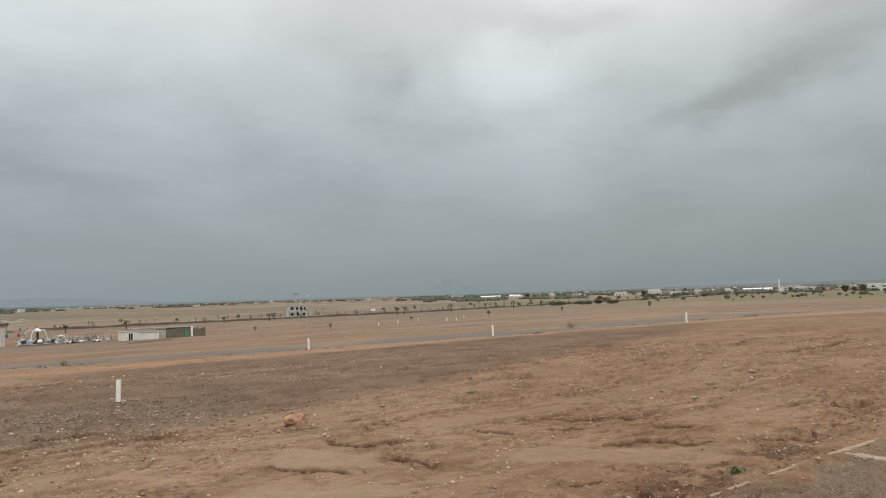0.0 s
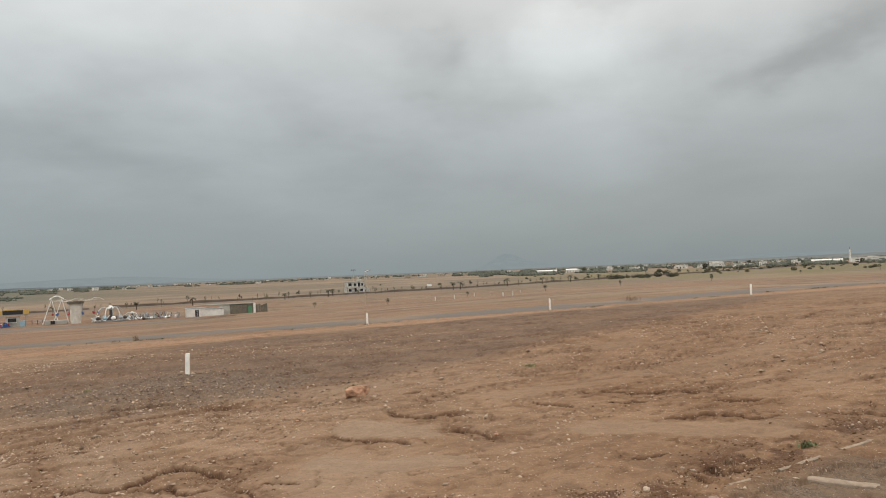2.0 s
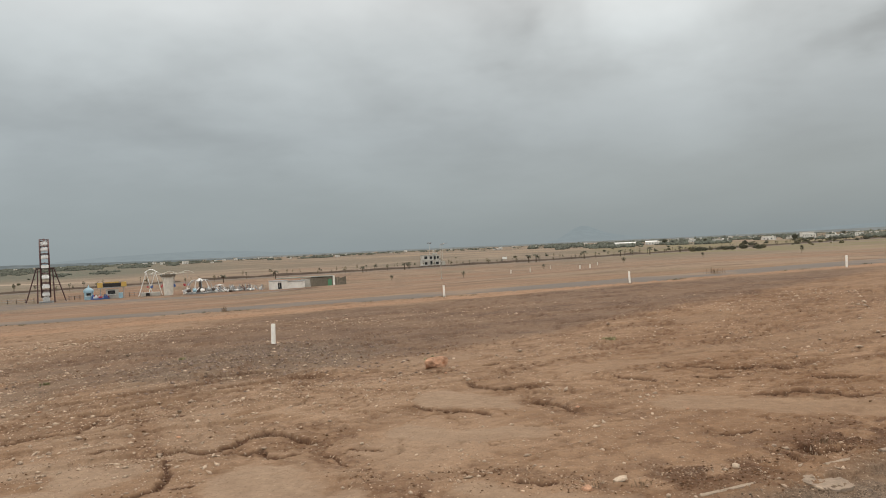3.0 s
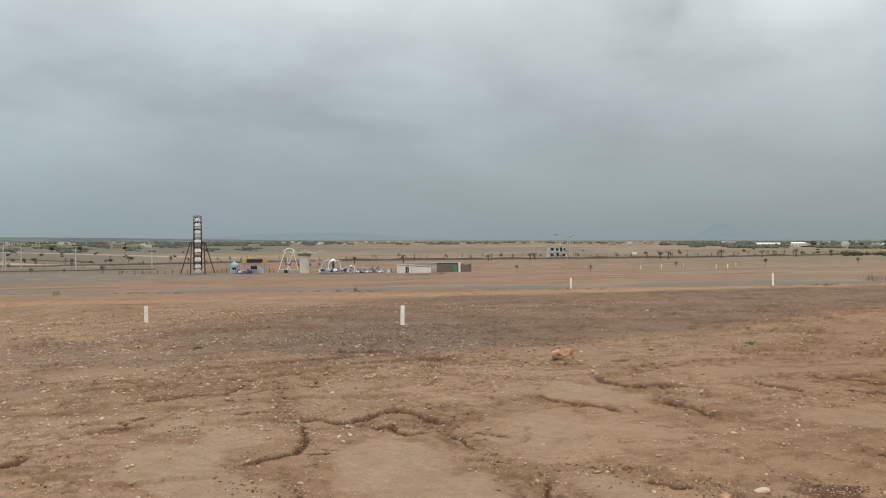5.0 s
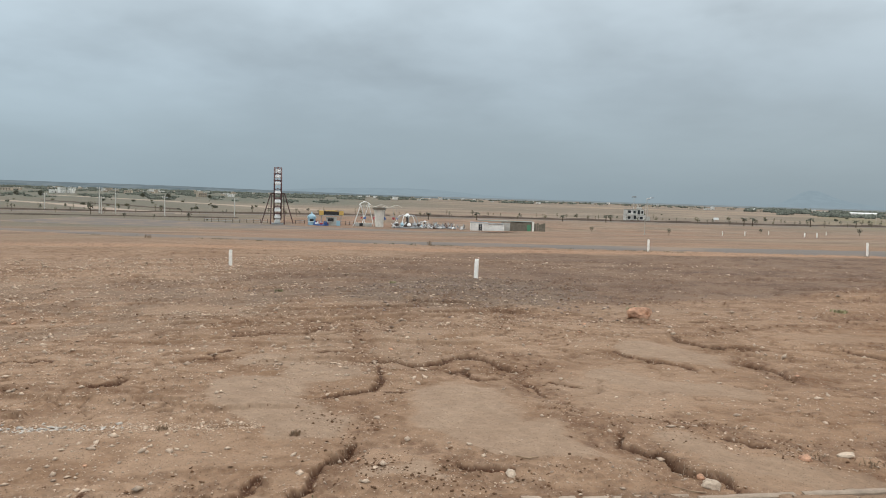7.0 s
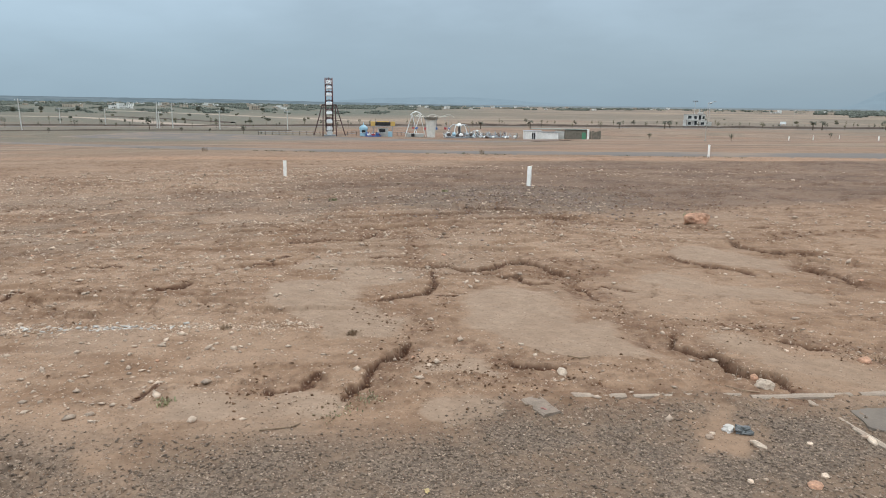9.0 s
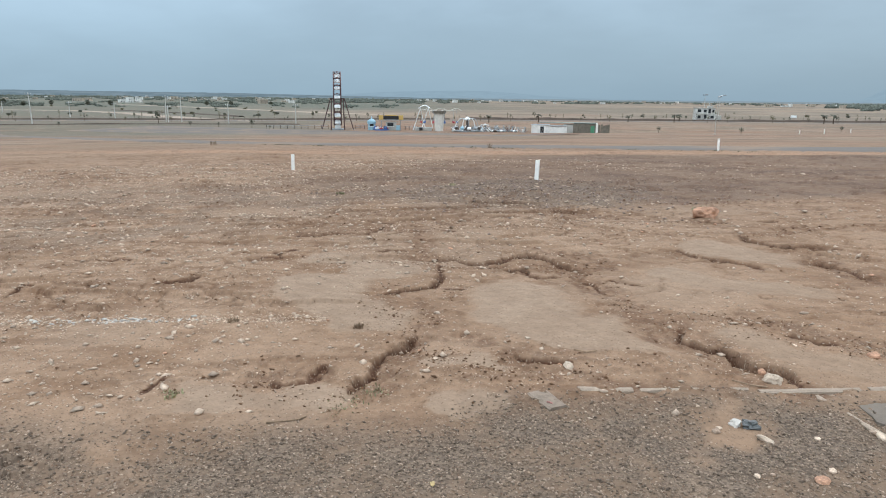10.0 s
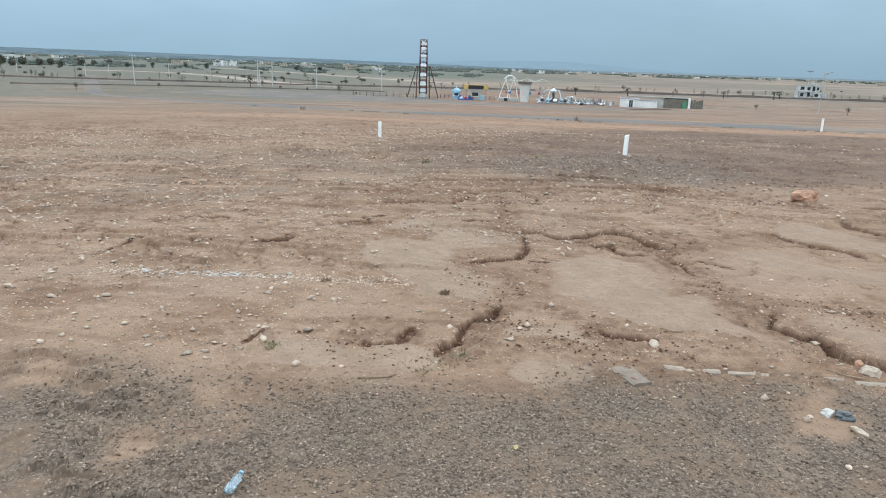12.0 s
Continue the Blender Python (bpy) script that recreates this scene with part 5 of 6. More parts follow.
def site_cabin(x, y):
    """White prefabricated cabin with a long low annex."""
    c = thing("site_cabin", x, y, turn=facing(x, y) + 4)
    part("front_room", box(BM(), 5.0, 4.6, 2.45, -2.4, 0, -0.15, bevel=0.03), cream_wall, c, "white front room")
    part("rear_room", box(BM(), 4.9, 4.0, 2.15, 2.5, 0.2, -0.15, bevel=0.03), cream_wall, c)
    part("roof", box(BM(), 5.3, 4.9, 0.12, -2.4, 0, 2.3, bevel=0.02), grey_steel, c)
    part("roof", box(BM(), 5.0, 4.4, 0.12, 2.5, 0.2, 2.0, bevel=0.02), grey_steel, c)
    d = part("door", box(BM(), 1.0, 0.08, 1.95, -2.1, -2.31, -0.05, bevel=0.01), dark_opening, c, "dark glazed double door")
    part("door_frame", box(box(BM(), 0.07, 0.12, 2.05, -2.65, -2.32, -0.05), 0.07, 0.12, 2.05, -1.55, -2.32, -0.05), ride_white, d)
    part("mullion", box(BM(), 0.06, 0.10, 1.95, -2.1, -2.34, -0.05), ride_white, d)
    part("step", box(BM(), 1.6, 0.7, 0.18, -2.1, -2.7, -0.1, bevel=0.02), concrete, c)
    return tagged(c, "white prefabricated site cabin with dark glass door", "cabin")


site_cabin(*spot(23.75, 205))


def long_shed(x, y):
    s = thing("long_shed", x, y, turn=facing(x, y) - 2)
    part("end_wall", box(BM(), 2.8, 5.0, 2.5, -4.6, 0, -0.2, bevel=0.03), grey_stucco, s, "grey stucco end wall")
    for i in range(4):
        part("wall_panel", box(BM(), 1.55, 0.2, 2.7, -2.35 + i * 1.6, -2.4, -0.2, bevel=0.02), block_wall, s)
    part("rear_wall", box(BM(), 6.4, 0.2, 2.8, 0, 2.4, -0.2, bevel=0.02), block_wall, s)
    part("roof", box(BM(), 16.5, 5.6, 0.16, -4.9, 0.4, 2.72, bevel=0.02), plain("faded_green_roof_sheet", (0.20, 0.215, 0.18), 0.6, vary=0.2, scale=0.8), s, "faded grey-green sheet roof")
    part("green_door", box(BM(), 1.1, 0.1, 2.1, 2.4, -2.56, -0.1, bevel=0.01), green_sheet, s, "green plastic sheet door")
    part("pillar", box(BM(), 0.6, 0.6, 3.1, 3.6, -2.4, -0.2, bevel=0.02), cream_wall, s)
    for i in range(5):
        part("reed_screen", box(BM(), 0.62, 0.12, 2.5 + 0.2 * math.sin(i * 2.1), 4.25 + i * 0.66, -2.2, -0.1, ry=1.5 * math.sin(i), bevel=0.02), block_wall, s)
    return tagged(s, "long brown block shed with low sheet roof", "shed")


long_shed(*spot(20.95, 209))


# ---- house on the plain, with its masts ----
pale_stucco = plain("pale_cement_stucco", (0.56, 0.54, 0.50), 0.88, vary=0.3, scale=0.8)


def villa(x, y):
    h = thing("unfinished_house", x, y, turn=facing(x, y) + 12)
    part("ground_floor", box(BM(), 10.0, 8.0, 3.0, 0, 0, -0.2, bevel=0.03), pale_stucco, h)
    part("floor_slab", box(BM(), 10.4, 8.4, 0.3, 0, 0, 2.8, bevel=0.02), concrete, h)
    up = part("upper_floor", box(BM(), 9.2, 7.6, 2.7, -0.3, 0, 3.1, bevel=0.03), pale_stucco, h)
    part("roof_slab", box(BM(), 9.8, 8.2, 0.28, -0.3, 0, 5.8, bevel=0.02), concrete, up)
    for px, tall in ((2.2, 1.3), (3.4, 1.0), (4.2, 1.5), (-1.0, 0.6)):
        part("roof_stub", box(BM(), 0.3, 0.3, tall, px, 1.5, 6.0, bevel=0.01), concrete, h)
    part("roof_hut", box(BM(), 2.2, 2.4, 1.1, 2.9, 2.2, 6.0, bevel=0.03), grey_stucco, h)
    for wx, wz, ww, wh in ((-3.4, 0.8, 1.5, 1.4), (-0.4, 0.7, 1.2, 2.0), (3.0, 0.8, 1.6, 1.3), (-3.4, 3.7, 1.7, 1.6), (-0.6, 3.8, 1.3, 1.4), (1.6, 3.4, 1.2, 2.1), (3.4, 3.8, 1.0, 1.4)):
        w = part("window", box(BM(), ww, 0.14, wh, wx, -4.02 if wz < 3 else -3.82, wz, bevel=0.01), dark_opening, h)
        part("sill", box(BM(), ww + 0.3, 0.3, 0.1, wx, -4.08 if wz < 3 else -3.88, wz - 0.1, bevel=0.01), concrete, w)
    part("annex", box(BM(), 3.2, 5.0, 2.4, 6.4, 0.5, -0.2, bevel=0.03), grey_stucco, h, "bare grey block annex")
    part("balcony", box(BM(), 4.2, 1.2, 0.9, -2.6, -4.5, 2.9, bevel=0.02), pale_stucco, h)
    return tagged(h, "unfinished two-storey pale concrete house on the plain", "house")


villa(*spot(12.0, 388))


def mast(bearing, far, tall, head, label):
    x, y = spot(bearing, far)
    m = thing("light_mast", x, y, turn=facing(x, y))
    part("pole", rod(BM(), (0, 0, -0.2), (0, 0, tall), 0.16, 0.09, 10), grey_stucco, m)
    part("crosshead", box(BM(), head, 0.25, 0.3, 0, 0, tall, bevel=0.03), grey_steel, m)
    for sx in (-0.35, 0, 0.35):
        part("lamp_head", box(BM(), head * 0.22, 0.4, 0.35, sx * head, -0.2, tall - 0.4, bevel=0.05), dark_steel, m)
    part("footing", box(BM(), 0.9, 0.9, 0.3, 0, 0, -0.2, bevel=0.03), concrete, m)
    return tagged(m, label, "light mast", "light masts")


mast(12.06, 405, 12.8, 2.6, "pale steel floodlight mast behind the house")
mast(11.0, 430, 12.0, 2.0, "pale steel floodlight mast behind the house")


def street_lamp(bearing, far, tall):
    x, y = spot(bearing, far)
    m = thing("street_lamp", x, y, turn=facing(x, y))
    part("pole", rod(BM(), (0, 0, -0.2), (0, 0, tall), 0.055, 0.035, 8), grey_stucco, m)
    part("arm", rod(BM(), (0, 0, tall - 0.05), (0.9, 0, tall + 0.25), 0.04, sides=6), ride_white, m)
    part("lamp_head", box(BM(), 0.6, 0.22, 0.12, 1.1, 0, tall + 0.2, bevel=0.03), grey_steel, m)
    part("base_plate", box(BM(), 0.35, 0.35, 0.25, 0, 0, -0.1, bevel=0.02), concrete, m)
    return tagged(m, "thin pale street lamp standing on bare soil", "street lamp", "street lamps")


street_lamp(11.15, 142, 7.0)
for b, r, h in ((-12.02, 447, 9.0), (-18.39, 473, 8.5), (-24.44, 552, 8.0), (-29.73, 690, 9.0), (5.2, 420, 8.5), (-4.6, 452, 8.5)):
    street_lamp(b, r, h)


pole_concrete = plain("pale_pole_concrete", (0.52, 0.50, 0.46), 0.85, vary=0.15, scale=1.5)


def utility_pole(bearing, far, tall, lean=0.0):
    x, y = spot(bearing, far)
    m = thing("utility_pole", x, y, turn=facing(x, y))
    bm = BM()
    rod(bm, (0, 0, -0.3), (lean, 0, tall), 0.19, 0.11, 8)
    part("shaft", bm, pole_concrete, m)
    part("crossarm", box(BM(), 1.9, 0.12, 0.14, lean, 0, tall - 0.55, bevel=0.02), grey_steel, m)
    for sx in (-0.8, 0, 0.8):
        part("insulator", rod(BM(), (lean + sx, 0, tall - 0.42), (lean + sx, 0, tall - 0.15), 0.07, 0.05, 8), cream_wall, m)
    return tagged(m, "pale concrete utility pole with crossarm", "utility pole", "utility poles")


for b, r, h, lean in ((53.63, 272, 6.0, 0), (52.68, 274, 9.0, 0), (49.27, 260, 6.8, 0), (44.13, 254, 7.0, 0), (62.6, 262, 9.8, -0.3), (60.2, 333, 6.4, 0), (57.28, 316, 6.2, 0), (53.78, 276, 9.3, 0.2), (65.8, 348, 5.4, 0), (70.0, 380, 6.2, 0), (64.29, 419, 5.5, 0), (73.5, 300, 7, 0)):
    utility_pole(b, r, h, lean)


# ---- saplings, palms, shrubs ----
def leaf_cloud(bm, n, rx, ry, rz, z, seed, size, hollow=0.35):
    """A crown of many small uneven leaf clumps with gaps."""
    g = random.Random(seed)
    for _ in range(n):
        while True:
            p = Vector((g.uniform(-1, 1), g.uniform(-1, 1), g.uniform(-1, 1)))
            if hollow < p.length < 1 and noise.noise(p * 1.7 + Vector((seed, 0, 0))) > -0.22:
                break
        s = size * g.uniform(0.5, 1.2)
        q = bmesh.ops.create_cone(bm, cap_ends=True, segments=4, radius1=s, radius2=s * 0.25, depth=s * g.uniform(0.5, 1.1))["verts"]
        bmesh.ops.transform(bm, matrix=pose(p.x * rx, p.y * ry, z + p.z * rz, g.uniform(0, 360), g.uniform(0, 360), g.uniform(0, 360)), verts=q)
    return bm


def sapling(seed, tall, crown, mat):
    g = random.Random(seed)
    s = new("sapling")
    bm = rod(BM(), (0, 0, -0.15), (g.uniform(-0.1, 0.1), 0, tall * 0.62), 0.06, 0.035, 6)
    part("trunk", bm, bark, s)
    for k in range(2):
        a = g.uniform(0, math.tau)
        part("limb", rod(BM(), (0, 0, tall * 0.5), (crown * 0.6 * math.cos(a), crown * 0.6 * math.sin(a), tall * 0.8), 0.03, 0.015, 5), bark, s)
    part("crown", leaf_cloud(BM(), 40, crown, crown * 0.8, tall * 0.30, tall * 0.70, seed, crown * 0.24), mat, s)
    return tagged(s, "young street tree with thin trunk and small crown", "tree", "young street trees")


def palm(seed, tall):
    g = random.Random(seed)
    s = new("young_palm")
    part("trunk", rod(rod(BM(), (0, 0, -0.15), (0, 0, tall * 0.35), 0.26, 0.20, 8), (0, 0, tall * 0.35), (0, 0, tall * 0.66), 0.20, 0.15, 8), bark, s)
    for k in range(14):
        a, up_ = k / 14 * math.tau + g.uniform(-0.2, 0.2), g.uniform(0.1, 0.9)
        L = tall * 0.36
        bm = BM()
        pts = [Vector((math.cos(a) * L * t, math.sin(a) * L * t, tall * 0.64 + L * (up_ * t * 1.3 - 0.9 * t * t))) for t in (0, 0.3, 0.6, 0.85, 1.0)]
        side = Vector((-math.sin(a), math.cos(a), 0))
        w = (0.05, 0.28, 0.30, 0.2, 0.02)
        l = [bm.verts.new(p + side * q + Vector((0, 0, -q * 0.5))) for p, q in zip(pts, w)]
        c = [bm.verts.new(p) for p in pts]
        r = [bm.verts.new(p - side * q + Vector((0, 0, -q * 0.5))) for p, q in zip(pts, w)]
        for i in range(4):
            bm.faces.new((l[i], c[i], c[i + 1], l[i + 1]))
            bm.faces.new((c[i], r[i], r[i + 1], c[i + 1]))
        part("frond", bm, leaf_dark, s)
    return tagged(s, "young palm with a tuft of dusty fronds", "palm", "young palms")


def shrub(seed, mat):
    s = new("shrub")
    bm = BM()
    for k in range(5):
        a = k * 1.3
        rod(bm, (0, 0, -0.1), (0.6 * math.cos(a), 0.6 * math.sin(a), 0.9), 0.05, 0.02, 5)
    part("stem", bm, bark, s)
    part("leaves", leaf_cloud(BM(), 110, 1.5, 1.3, 0.75, 0.75, seed, 0.30, 0.2), mat, s)
    return tagged(s, "rounded dusty green shrub on the plain", "shrub", "shrubs on the plain")


def clones(proto, places):
    """The first place takes the thing itself, the rest take copies."""
    g = random.Random(9)
    for i, (x, y, size) in enumerate(places):
        m = pose(x, y, height(x, y), 0, 0, g.uniform(0, 360))
        ob = proto if i == 0 else copy_thing(proto, m)
        ob.matrix_basis = m @ Matrix.Diagonal((size, size, size, 1))


def on_line(line, step, shift, jitter, seed):
    g = random.Random(seed)
    out, left = [], 0.0
    for (ax, ay), (bx, by) in zip(line, line[1:]):
        L = math.hypot(bx - ax, by - ay)
        dx, dy = (bx - ax) / L, (by - ay) / L
        s = left
        while s < L:
            out.append((ax + dx * s - dy * shift + g.gauss(0, jitter), ay + dy * s + dx * shift + g.gauss(0, jitter), g))
            s += step * g.uniform(0.6, 1.5)
        left = s - L
    return out


gs = random.Random(77)
for k, (shift, step) in enumerate(((9.5, 8.5), (-10.5, 8.5), (22, 12))):
    pts = [(x, y, gs.uniform(0.45, 1.2)) for x, y, g in on_line(ROAD_3[1:8], step, shift, 1.2, 80 + k)]
    pts = [q for q in pts if q[1] < 800]
    clones(sapling(200 + k, 2.9, 0.70, (leaf_dark, leaf_olive, leaf_dark)[k]), pts[::2])
    clones(sapling(220 + k, 3.4, 0.48, (leaf_olive, leaf_dark, leaf_olive)[k]), pts[1::2])
# young trees on the slope between the roads
clones(sapling(210, 1.9, 0.62, leaf_dark), [(*spot(b, r), s) for b, r, s in ((15.26, 205, 0.95), (9.31, 126, 0.65), (52.06, 236, 0.9), (50.04, 231, 0.8), (47.52, 226, 1.4), (2.76, 235, 0.9), (-3.65, 160, 0.8), (-9.62, 270, 1.1), (-16.42, 212, 0.95), (-22.55, 440, 1.2), (-27.53, 500, 1.9), (54.34, 262, 2.3), (61.0, 240, 0.8), (66.5, 215, 1.1), (46.2, 212, 0.7))])
clones(palm(5, 5.0), [(*spot(b, r), s) for b, r, s in ((3.91, 361, 1.05), (3.32, 362, 1.1), (-0.55, 385, 1.15), (-3.41, 400, 1.0), (-5.67, 421, 1.15), (-7.95, 445, 1.0), (14.16, 331, 0.95), (13.8, 345, 0.9), (28.6, 285, 0.8), (24.6, 300, 0.9), (17.6, 320, 0.8))])
bushes = [(*spot(gs.uniform(-14, -8.6), gs.uniform(455, 520)), gs.uniform(1.0, 1.9)) for _ in range(22)]
bushes += [(*spot(gs.uniform(-33, -12), gs.uniform(560, 900)), gs.uniform(0.8, 1.8)) for _ in range(70)]
bushes += [(*spot(gs.uniform(-33, 14), gs.uniform(440, 760)), gs.uniform(0.5, 1.1)) for _ in range(30)]
bushes += [(*spot(gs.uniform(40, 74), gs.uniform(330, 620)), gs.uniform(0.35, 0.9)) for _ in range(40)]
clones(shrub(3, leaf_olive), bushes[::2])
clones(shrub(4, leaf_dark), bushes[1::2])

# far marker posts between the roads
for b, r, h in ((5.4, 142, 0.75), (3.82, 150, 0.8), (2.18, 200, 0.9), (-0.2, 113, 0.6), (-1.0, 107, 0.6), (-1.59, 200, 0.8)):
    x, y = spot(b, r)
    marker_post(x, y, h, 0, 20).scale = (1.8, 1.8, 1.0)


def notice_board(x, y):
    n = thing("notice_board", x, y, turn=facing(x, y))
    part("panel", box(BM(), 2.8, 0.12, 1.2, 0, 0, 1.5, bevel=0.02), ride_white, n)
    for sx in (-1.1, 1.1):
        part("post", rod(BM(), (sx, 0.1, -0.2), (sx, 0.1, 2.6), 0.09, sides=6), grey_steel, n)
    return tagged(n, "blank white notice board on two posts", "sign")


notice_board(*spot(5.88, 405))


# ---- the far town ----
def town_house(seed, w, d, h, floors, mat, label):
    g = random.Random(seed)
    t = new("town_house")
    part("wall", box(BM(), w, d, h, 0, 0, -0.3, bevel=0.05), mat, t)
    part("roof", box(BM(), w + 0.5, d + 0.5, 0.25, 0, 0, h - 0.3, bevel=0.03), concrete, t)
    bm = BM()
    for sx, sy, lx, ly in ((0, -d / 2, w + 0.4, 0.2), (0, d / 2, w + 0.4, 0.2), (-w / 2, 0, 0.2, d), (w / 2, 0, 0.2, d)):
        box(bm, lx, ly, 0.7, sx, sy, h - 0.06)
    part("parapet", bm, mat, t)
    for f in range(floors):
        n = max(2, int(w / 3.2))
        for i in range(n):
            wx = (i + 0.5) / n * w - w / 2
            if f == 0 and i == n // 2:
                part("door", box(BM(), 1.2, 0.1, 2.2, wx, -d / 2 - 0.02, 0), dark_steel, t)
            else:
                win = part("window", box(BM(), 1.2, 0.1, 1.3, wx, -d / 2 - 0.02, f * 3.1 + 0.9), dark_opening, t)
                part("sill", box(BM(), 1.5, 0.25, 0.1, wx, -d / 2 - 0.08, f * 3.1 + 0.8), concrete, win)
    if seed % 2:
        part("water_tank", rod(BM(), (w * 0.25, d * 0.2, h), (w * 0.25, d * 0.2, h + 1.4), 0.7, 0.7, 10), ride_white, t)
    return tagged(t, label, "house", "houses of the far town")


def clones_facing(proto, places):
    g = random.Random(15)
    for i, (b, r, sx, sz) in enumerate(places):
        x, y = spot(b, r)
        m = pose(x, y, height(x, y), 0, 0, facing(x, y) + g.uniform(-25, 25))
        ob = proto if i == 0 else copy_thing(proto, m)
        ob.matrix_basis = m @ Matrix.Diagonal((sx, 1, sz, 1))


gt = random.Random(41)


def town(n, b0, b1, r0, r1):
    return [(gt.uniform(b0, b1), r0 + (r1 - r0) * gt.random(), gt.uniform(0.45, 1.0), gt.uniform(0.5, 0.85)) for _ in range(n)]


right = town(104, -35, -6, 1000, 2000) + town(24, -12, 12, 1300, 2400)
mid_ = town(34, 8, 36, 1500, 2800)
left = town(26, 40, 78, 800, 1400) + town(64, 38, 78, 1300, 2800)
every = right + mid_ + left
clones_facing(town_house(1, 11, 9, 4.2, 1, cream_wall, "low white flat-roofed house in the far town"), [(-10.9, 1000, 1.6, 1.0), (-14.3, 1080, 1.4, 1.1), (-18.7, 1010, 2.2, 0.9)] + every[0::4])
clones_facing(town_house(2, 12, 10, 7.2, 2, cream_wall, "white two-storey flat-roofed house in the far town"), [(-16.8, 1100, 1.3, 1.1), (-27.0, 1050, 3.6, 0.8), (-32.3, 880, 2.6, 1.0)] + every[1::4])
clones_facing(town_house(3, 9, 9, 4.0, 1, tan_wall, "low sand-coloured house in the far town"), every[2::4])
clones_facing(town_house(4, 14, 9, 6.8, 2, tan_wall, "sand-coloured two-storey house in the far town"), every[3::4])


def warehouse(b, r, w, h):
    x, y = spot(b, r)
    t = thing("warehouse", x, y, turn=facing(x, y))
    part("wall", box(BM(), w, 14, h, 0, 0, -0.3, bevel=0.05), cream_wall, t)
    bm = BM()
    v = [bm.verts.new(p) for p in ((-w / 2 - 0.3, -7.4, h - 0.3), (w / 2 + 0.3, -7.4, h - 0.3), (w / 2 + 0.3, 0, h + 1.3), (-w / 2 - 0.3, 0, h + 1.3), (w / 2 + 0.3, 7.4, h - 0.3), (-w / 2 - 0.3, 7.4, h - 0.3))]
    bm.faces.new((v[0], v[1], v[2], v[3]))
    bm.faces.new((v[3], v[2], v[4], v[5]))
    bm.faces.new((v[1], v[4], v[2]))
    bm.faces.new((v[0], v[3], v[5]))
    part("roof", bm, ride_white, t)
    for i in range(4):
        part("gate", box(BM(), w * 0.09, 0.1, h * 0.6, w * (i / 4 - 0.36), -7.03, 0, bevel=0.01), grey_steel, t)
    return tagged(t, "long white warehouse at the far town's edge", "warehouse", "far warehouses")


warehouse(-3.8, 1250, 36, 3.6)
warehouse(-5.8, 1150, 18, 4.6)
warehouse(-24.3, 1150, 40, 4.2)


def minaret(b, r):
    x, y = spot(b, r)
    t = thing("minaret", x, y)
    part("shaft", rod(BM(), (0, 0, -0.3), (0, 0, 19), 1.3, 1.0, 10), cream_wall, t)
    part("balcony", rod(BM(), (0, 0, 15), (0, 0, 15.8), 1.6, 1.9, 12), cream_wall, t)
    part("spire", rod(BM(), (0, 0, 19), (0, 0, 22.5), 1.1, 0.1, 10), grey_steel, t)
    return tagged(t, "slender white minaret over the far town", "tower")


minaret(-25.76, 1200)


def big_tree(b, r, tall, seed):
    x, y = spot(b, r)
    t = thing("tree", x, y)
    g = random.Random(seed)
    part("trunk", rod(BM(), (0, 0, -0.3), (0.2, 0, tall * 0.5), tall * 0.045, tall * 0.028, 8), bark, t)
    for k in range(5):
        a = k * 1.26
        part("limb", rod(BM(), (0.1, 0, tall * 0.35), (tall * 0.25 * math.cos(a), tall * 0.25 * math.sin(a), tall * 0.68), tall * 0.018, tall * 0.008, 5), bark, t)
    part("crown", leaf_cloud(BM(), 260, tall * 0.50, tall * 0.46, tall * 0.44, tall * 0.54, seed, tall * 0.085, 0.2), leaf_dark, t)
    return tagged(t, "broad dark-leaved tree at the far town's edge", "tree", "trees of the far town")


for i, (b, r, h) in enumerate(((-30.0, 760, 8.5), (-31.1, 780, 8.5), (-30.55, 800, 6), (-19.1, 960, 10), (-6.8, 1000, 9.5), (-12.6, 620, 5.0), (-9.3, 950, 7), (-9.8, 960, 7), (-10.4, 950, 6.5), (-16.0, 940, 8), (-26.5, 960, 7), (-28.6, 900, 6),
                              (70.9, 520, 11), (69.6, 540, 9), (67.3, 500, 7.5), (66.0, 560, 9), (64.2, 640, 8), (72.5, 500, 12), (63.0, 560, 6), (57.5, 600, 7), (59, 620, 6), (50.8, 640, 7), (49.0, 650, 7), (46, 700, 6), (71.6, 470, 9), (70.2, 500, 9), (68.6, 520, 8), (73.2, 480, 10), (74.2, 500, 10), (75, 520, 9), (67.9, 560, 8), (65.2, 600, 7), (61.3, 640, 6))):
    big_tree(b, r * 1.08, h * (0.66 if b > 40 else 0.85), 500 + i)


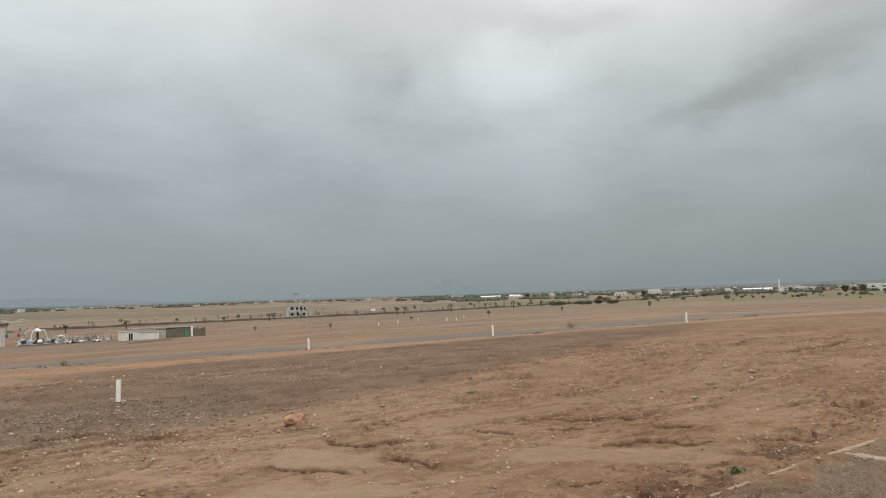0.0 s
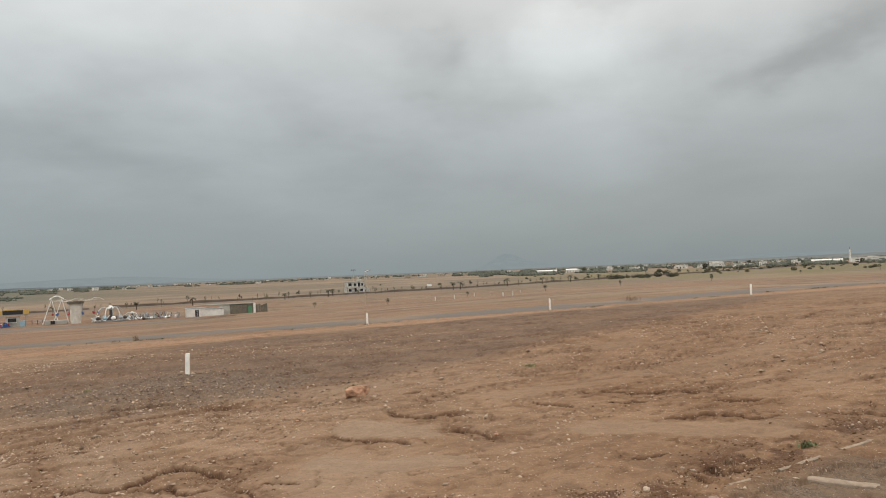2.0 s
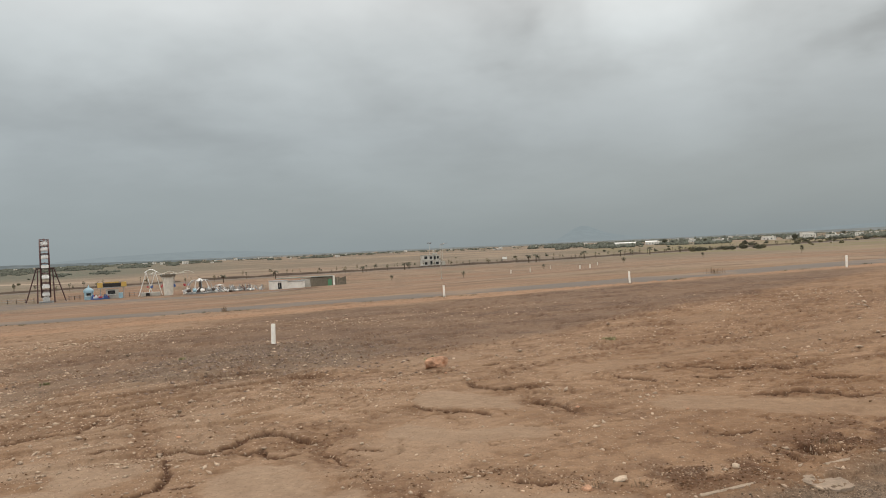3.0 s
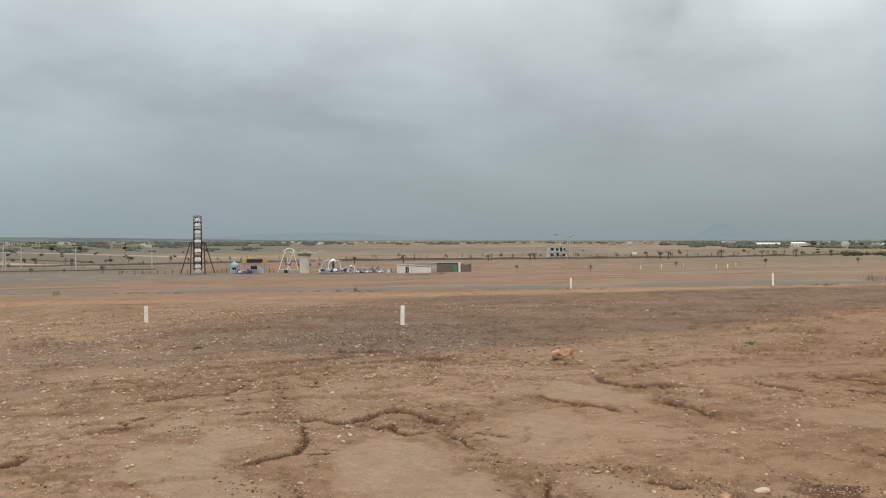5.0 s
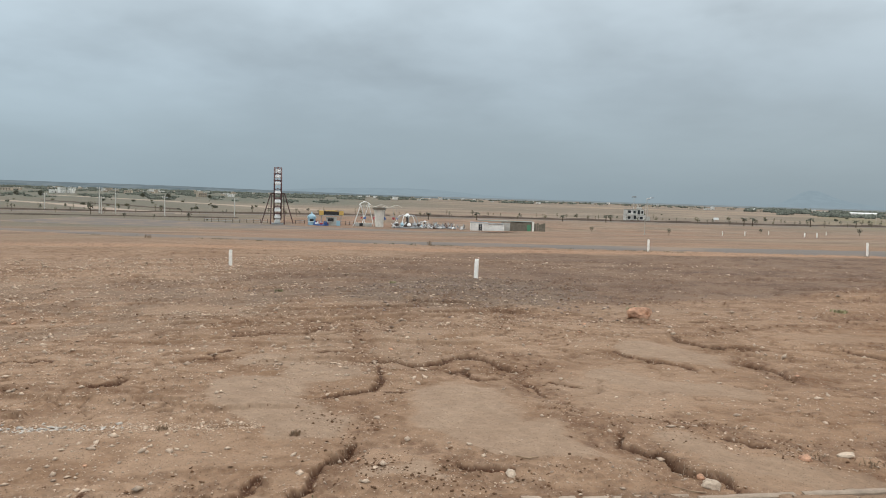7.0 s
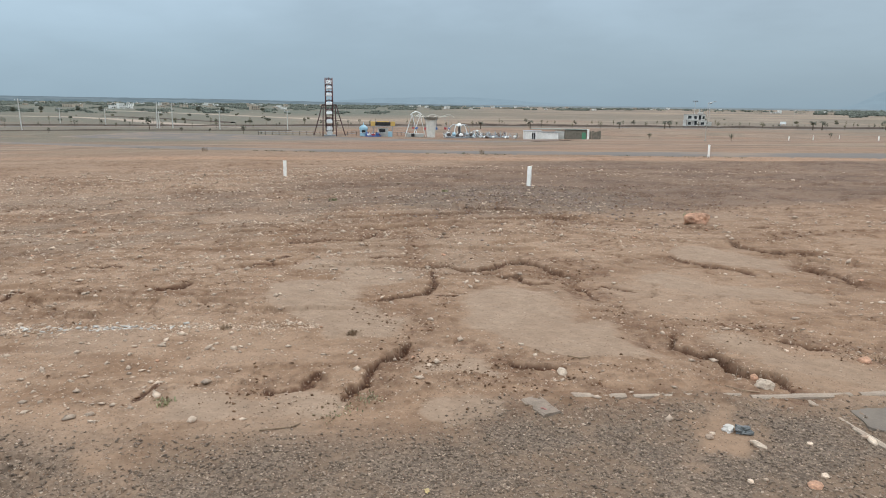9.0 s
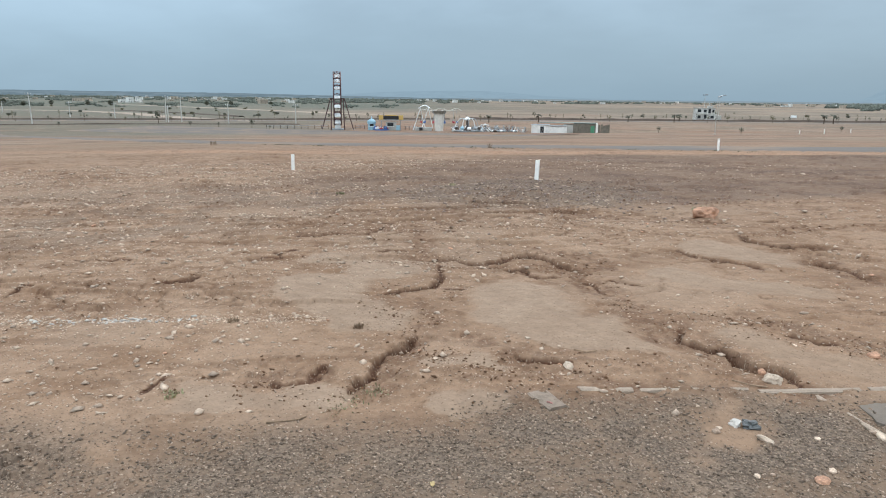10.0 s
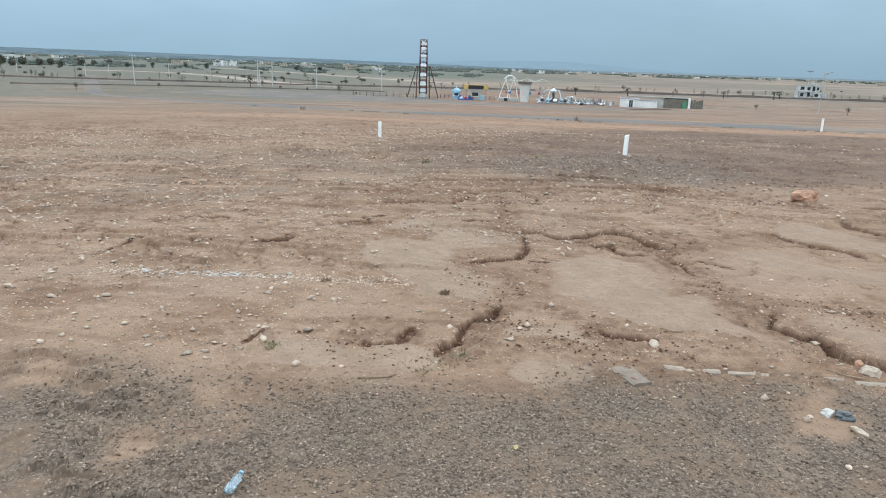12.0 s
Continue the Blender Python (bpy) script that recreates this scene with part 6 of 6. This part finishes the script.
def far_woods():
    """Tree belts and orchards of the distance, thousands of crowns."""
    g = np.random.default_rng(8)
    bear, dist, size = [], [], []
    for b0, b1, r0, r1, n, s in ((-36, 2, 860, 1500, 800, 3.0), (-36, 4, 1300, 2800, 1200, 4.4), (0, 30, 1800, 3600, 420, 3.2), (36, 80, 600, 1300, 900, 1.3), (32, 80, 1100, 2400, 1900, 2.4), (30, 80, 2200, 3250, 1300, 3.8), (20, 45, 1500, 1700, 120, 2.6)):
        bb, rr = g.uniform(b0, b1, n * 3), g.uniform(r0, r1, n * 3)
        clump = fractal(bb * 0.9, rr * 0.004, 3, 90)
        k = np.argsort(-clump)[:n]
        bear.append(bb[k]), dist.append(rr[k]), size.append(s * g.uniform(0.6, 1.3, n))
    b, r, s = np.radians(np.concatenate(bear)), np.concatenate(dist), np.concatenate(size)
    b, r, s = np.repeat(b, 5), np.repeat(r, 5), np.repeat(s, 5)
    xy = np.stack([-r * np.sin(b) + g.normal(0, 1, len(r)) * s, r * np.cos(b) + g.normal(0, 1, len(r)) * s], 1)
    ob = scatter("far_trees", xy, s * g.uniform(0.6, 1.1, len(s)), far_wood, "dark tree belts scattered over the far plain", "trees", 0.95, 6, True)
    return ob


far_woods()


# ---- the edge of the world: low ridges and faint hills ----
# skyline surfaces glow by themselves; the distance haze is put into their colour
def glowing_backdrop(name, low, high):
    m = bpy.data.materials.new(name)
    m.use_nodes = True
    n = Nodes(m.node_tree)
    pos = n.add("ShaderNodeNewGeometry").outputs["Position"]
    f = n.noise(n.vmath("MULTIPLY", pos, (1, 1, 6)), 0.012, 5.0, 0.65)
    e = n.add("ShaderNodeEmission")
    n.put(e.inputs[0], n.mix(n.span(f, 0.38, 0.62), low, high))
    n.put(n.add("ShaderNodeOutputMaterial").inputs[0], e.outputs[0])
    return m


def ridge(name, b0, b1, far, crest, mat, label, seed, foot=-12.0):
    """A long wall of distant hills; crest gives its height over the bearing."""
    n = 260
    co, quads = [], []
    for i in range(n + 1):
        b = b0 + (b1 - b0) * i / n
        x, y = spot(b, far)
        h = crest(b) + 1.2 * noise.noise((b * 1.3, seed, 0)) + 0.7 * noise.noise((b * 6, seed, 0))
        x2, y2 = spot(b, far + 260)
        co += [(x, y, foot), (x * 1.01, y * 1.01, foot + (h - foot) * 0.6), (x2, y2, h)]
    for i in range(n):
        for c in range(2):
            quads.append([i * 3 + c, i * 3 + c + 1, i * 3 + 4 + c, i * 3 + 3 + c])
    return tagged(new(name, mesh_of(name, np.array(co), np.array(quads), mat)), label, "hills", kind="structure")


def bump_at(b, c, w, h):
    return h * math.exp(-((b - c) / w) ** 2)


ridge("backdrop_near", 26, 85, 3300, lambda b: -4 + 19 * min(1, max(0, (b - 26) / 24)) + 4 * min(1, max(0, (b - 55) / 20)), glowing_backdrop("glowing_blue_grey_ridge", (0.125, 0.162, 0.182), (0.175, 0.215, 0.236)), "self-lit backdrop of a blue-grey wooded ridge on the skyline", 1)
ridge("backdrop_plain", -60, 40, 4300, lambda b: 2.0 + bump_at(b, -30, 12, 12), glowing_backdrop("glowing_grey_far_plain", (0.178, 0.212, 0.228), (0.232, 0.262, 0.274)), "self-lit backdrop of the grey far plain on the skyline", 2)
ridge("backdrop_hills", -60, 85, 4600, lambda b: 6 + bump_at(b, -0.4, 1.6, 95) + bump_at(b, -2.8, 2.2, 32) + bump_at(b, 30, 6, 45) + bump_at(b, 37, 4, 20) + bump_at(b, -22, 6, 30), glowing_backdrop("glowing_hazy_hills", (0.218, 0.282, 0.325), (0.232, 0.300, 0.345)), "self-lit backdrop of faint hills with painted haze behind the plain", 3)
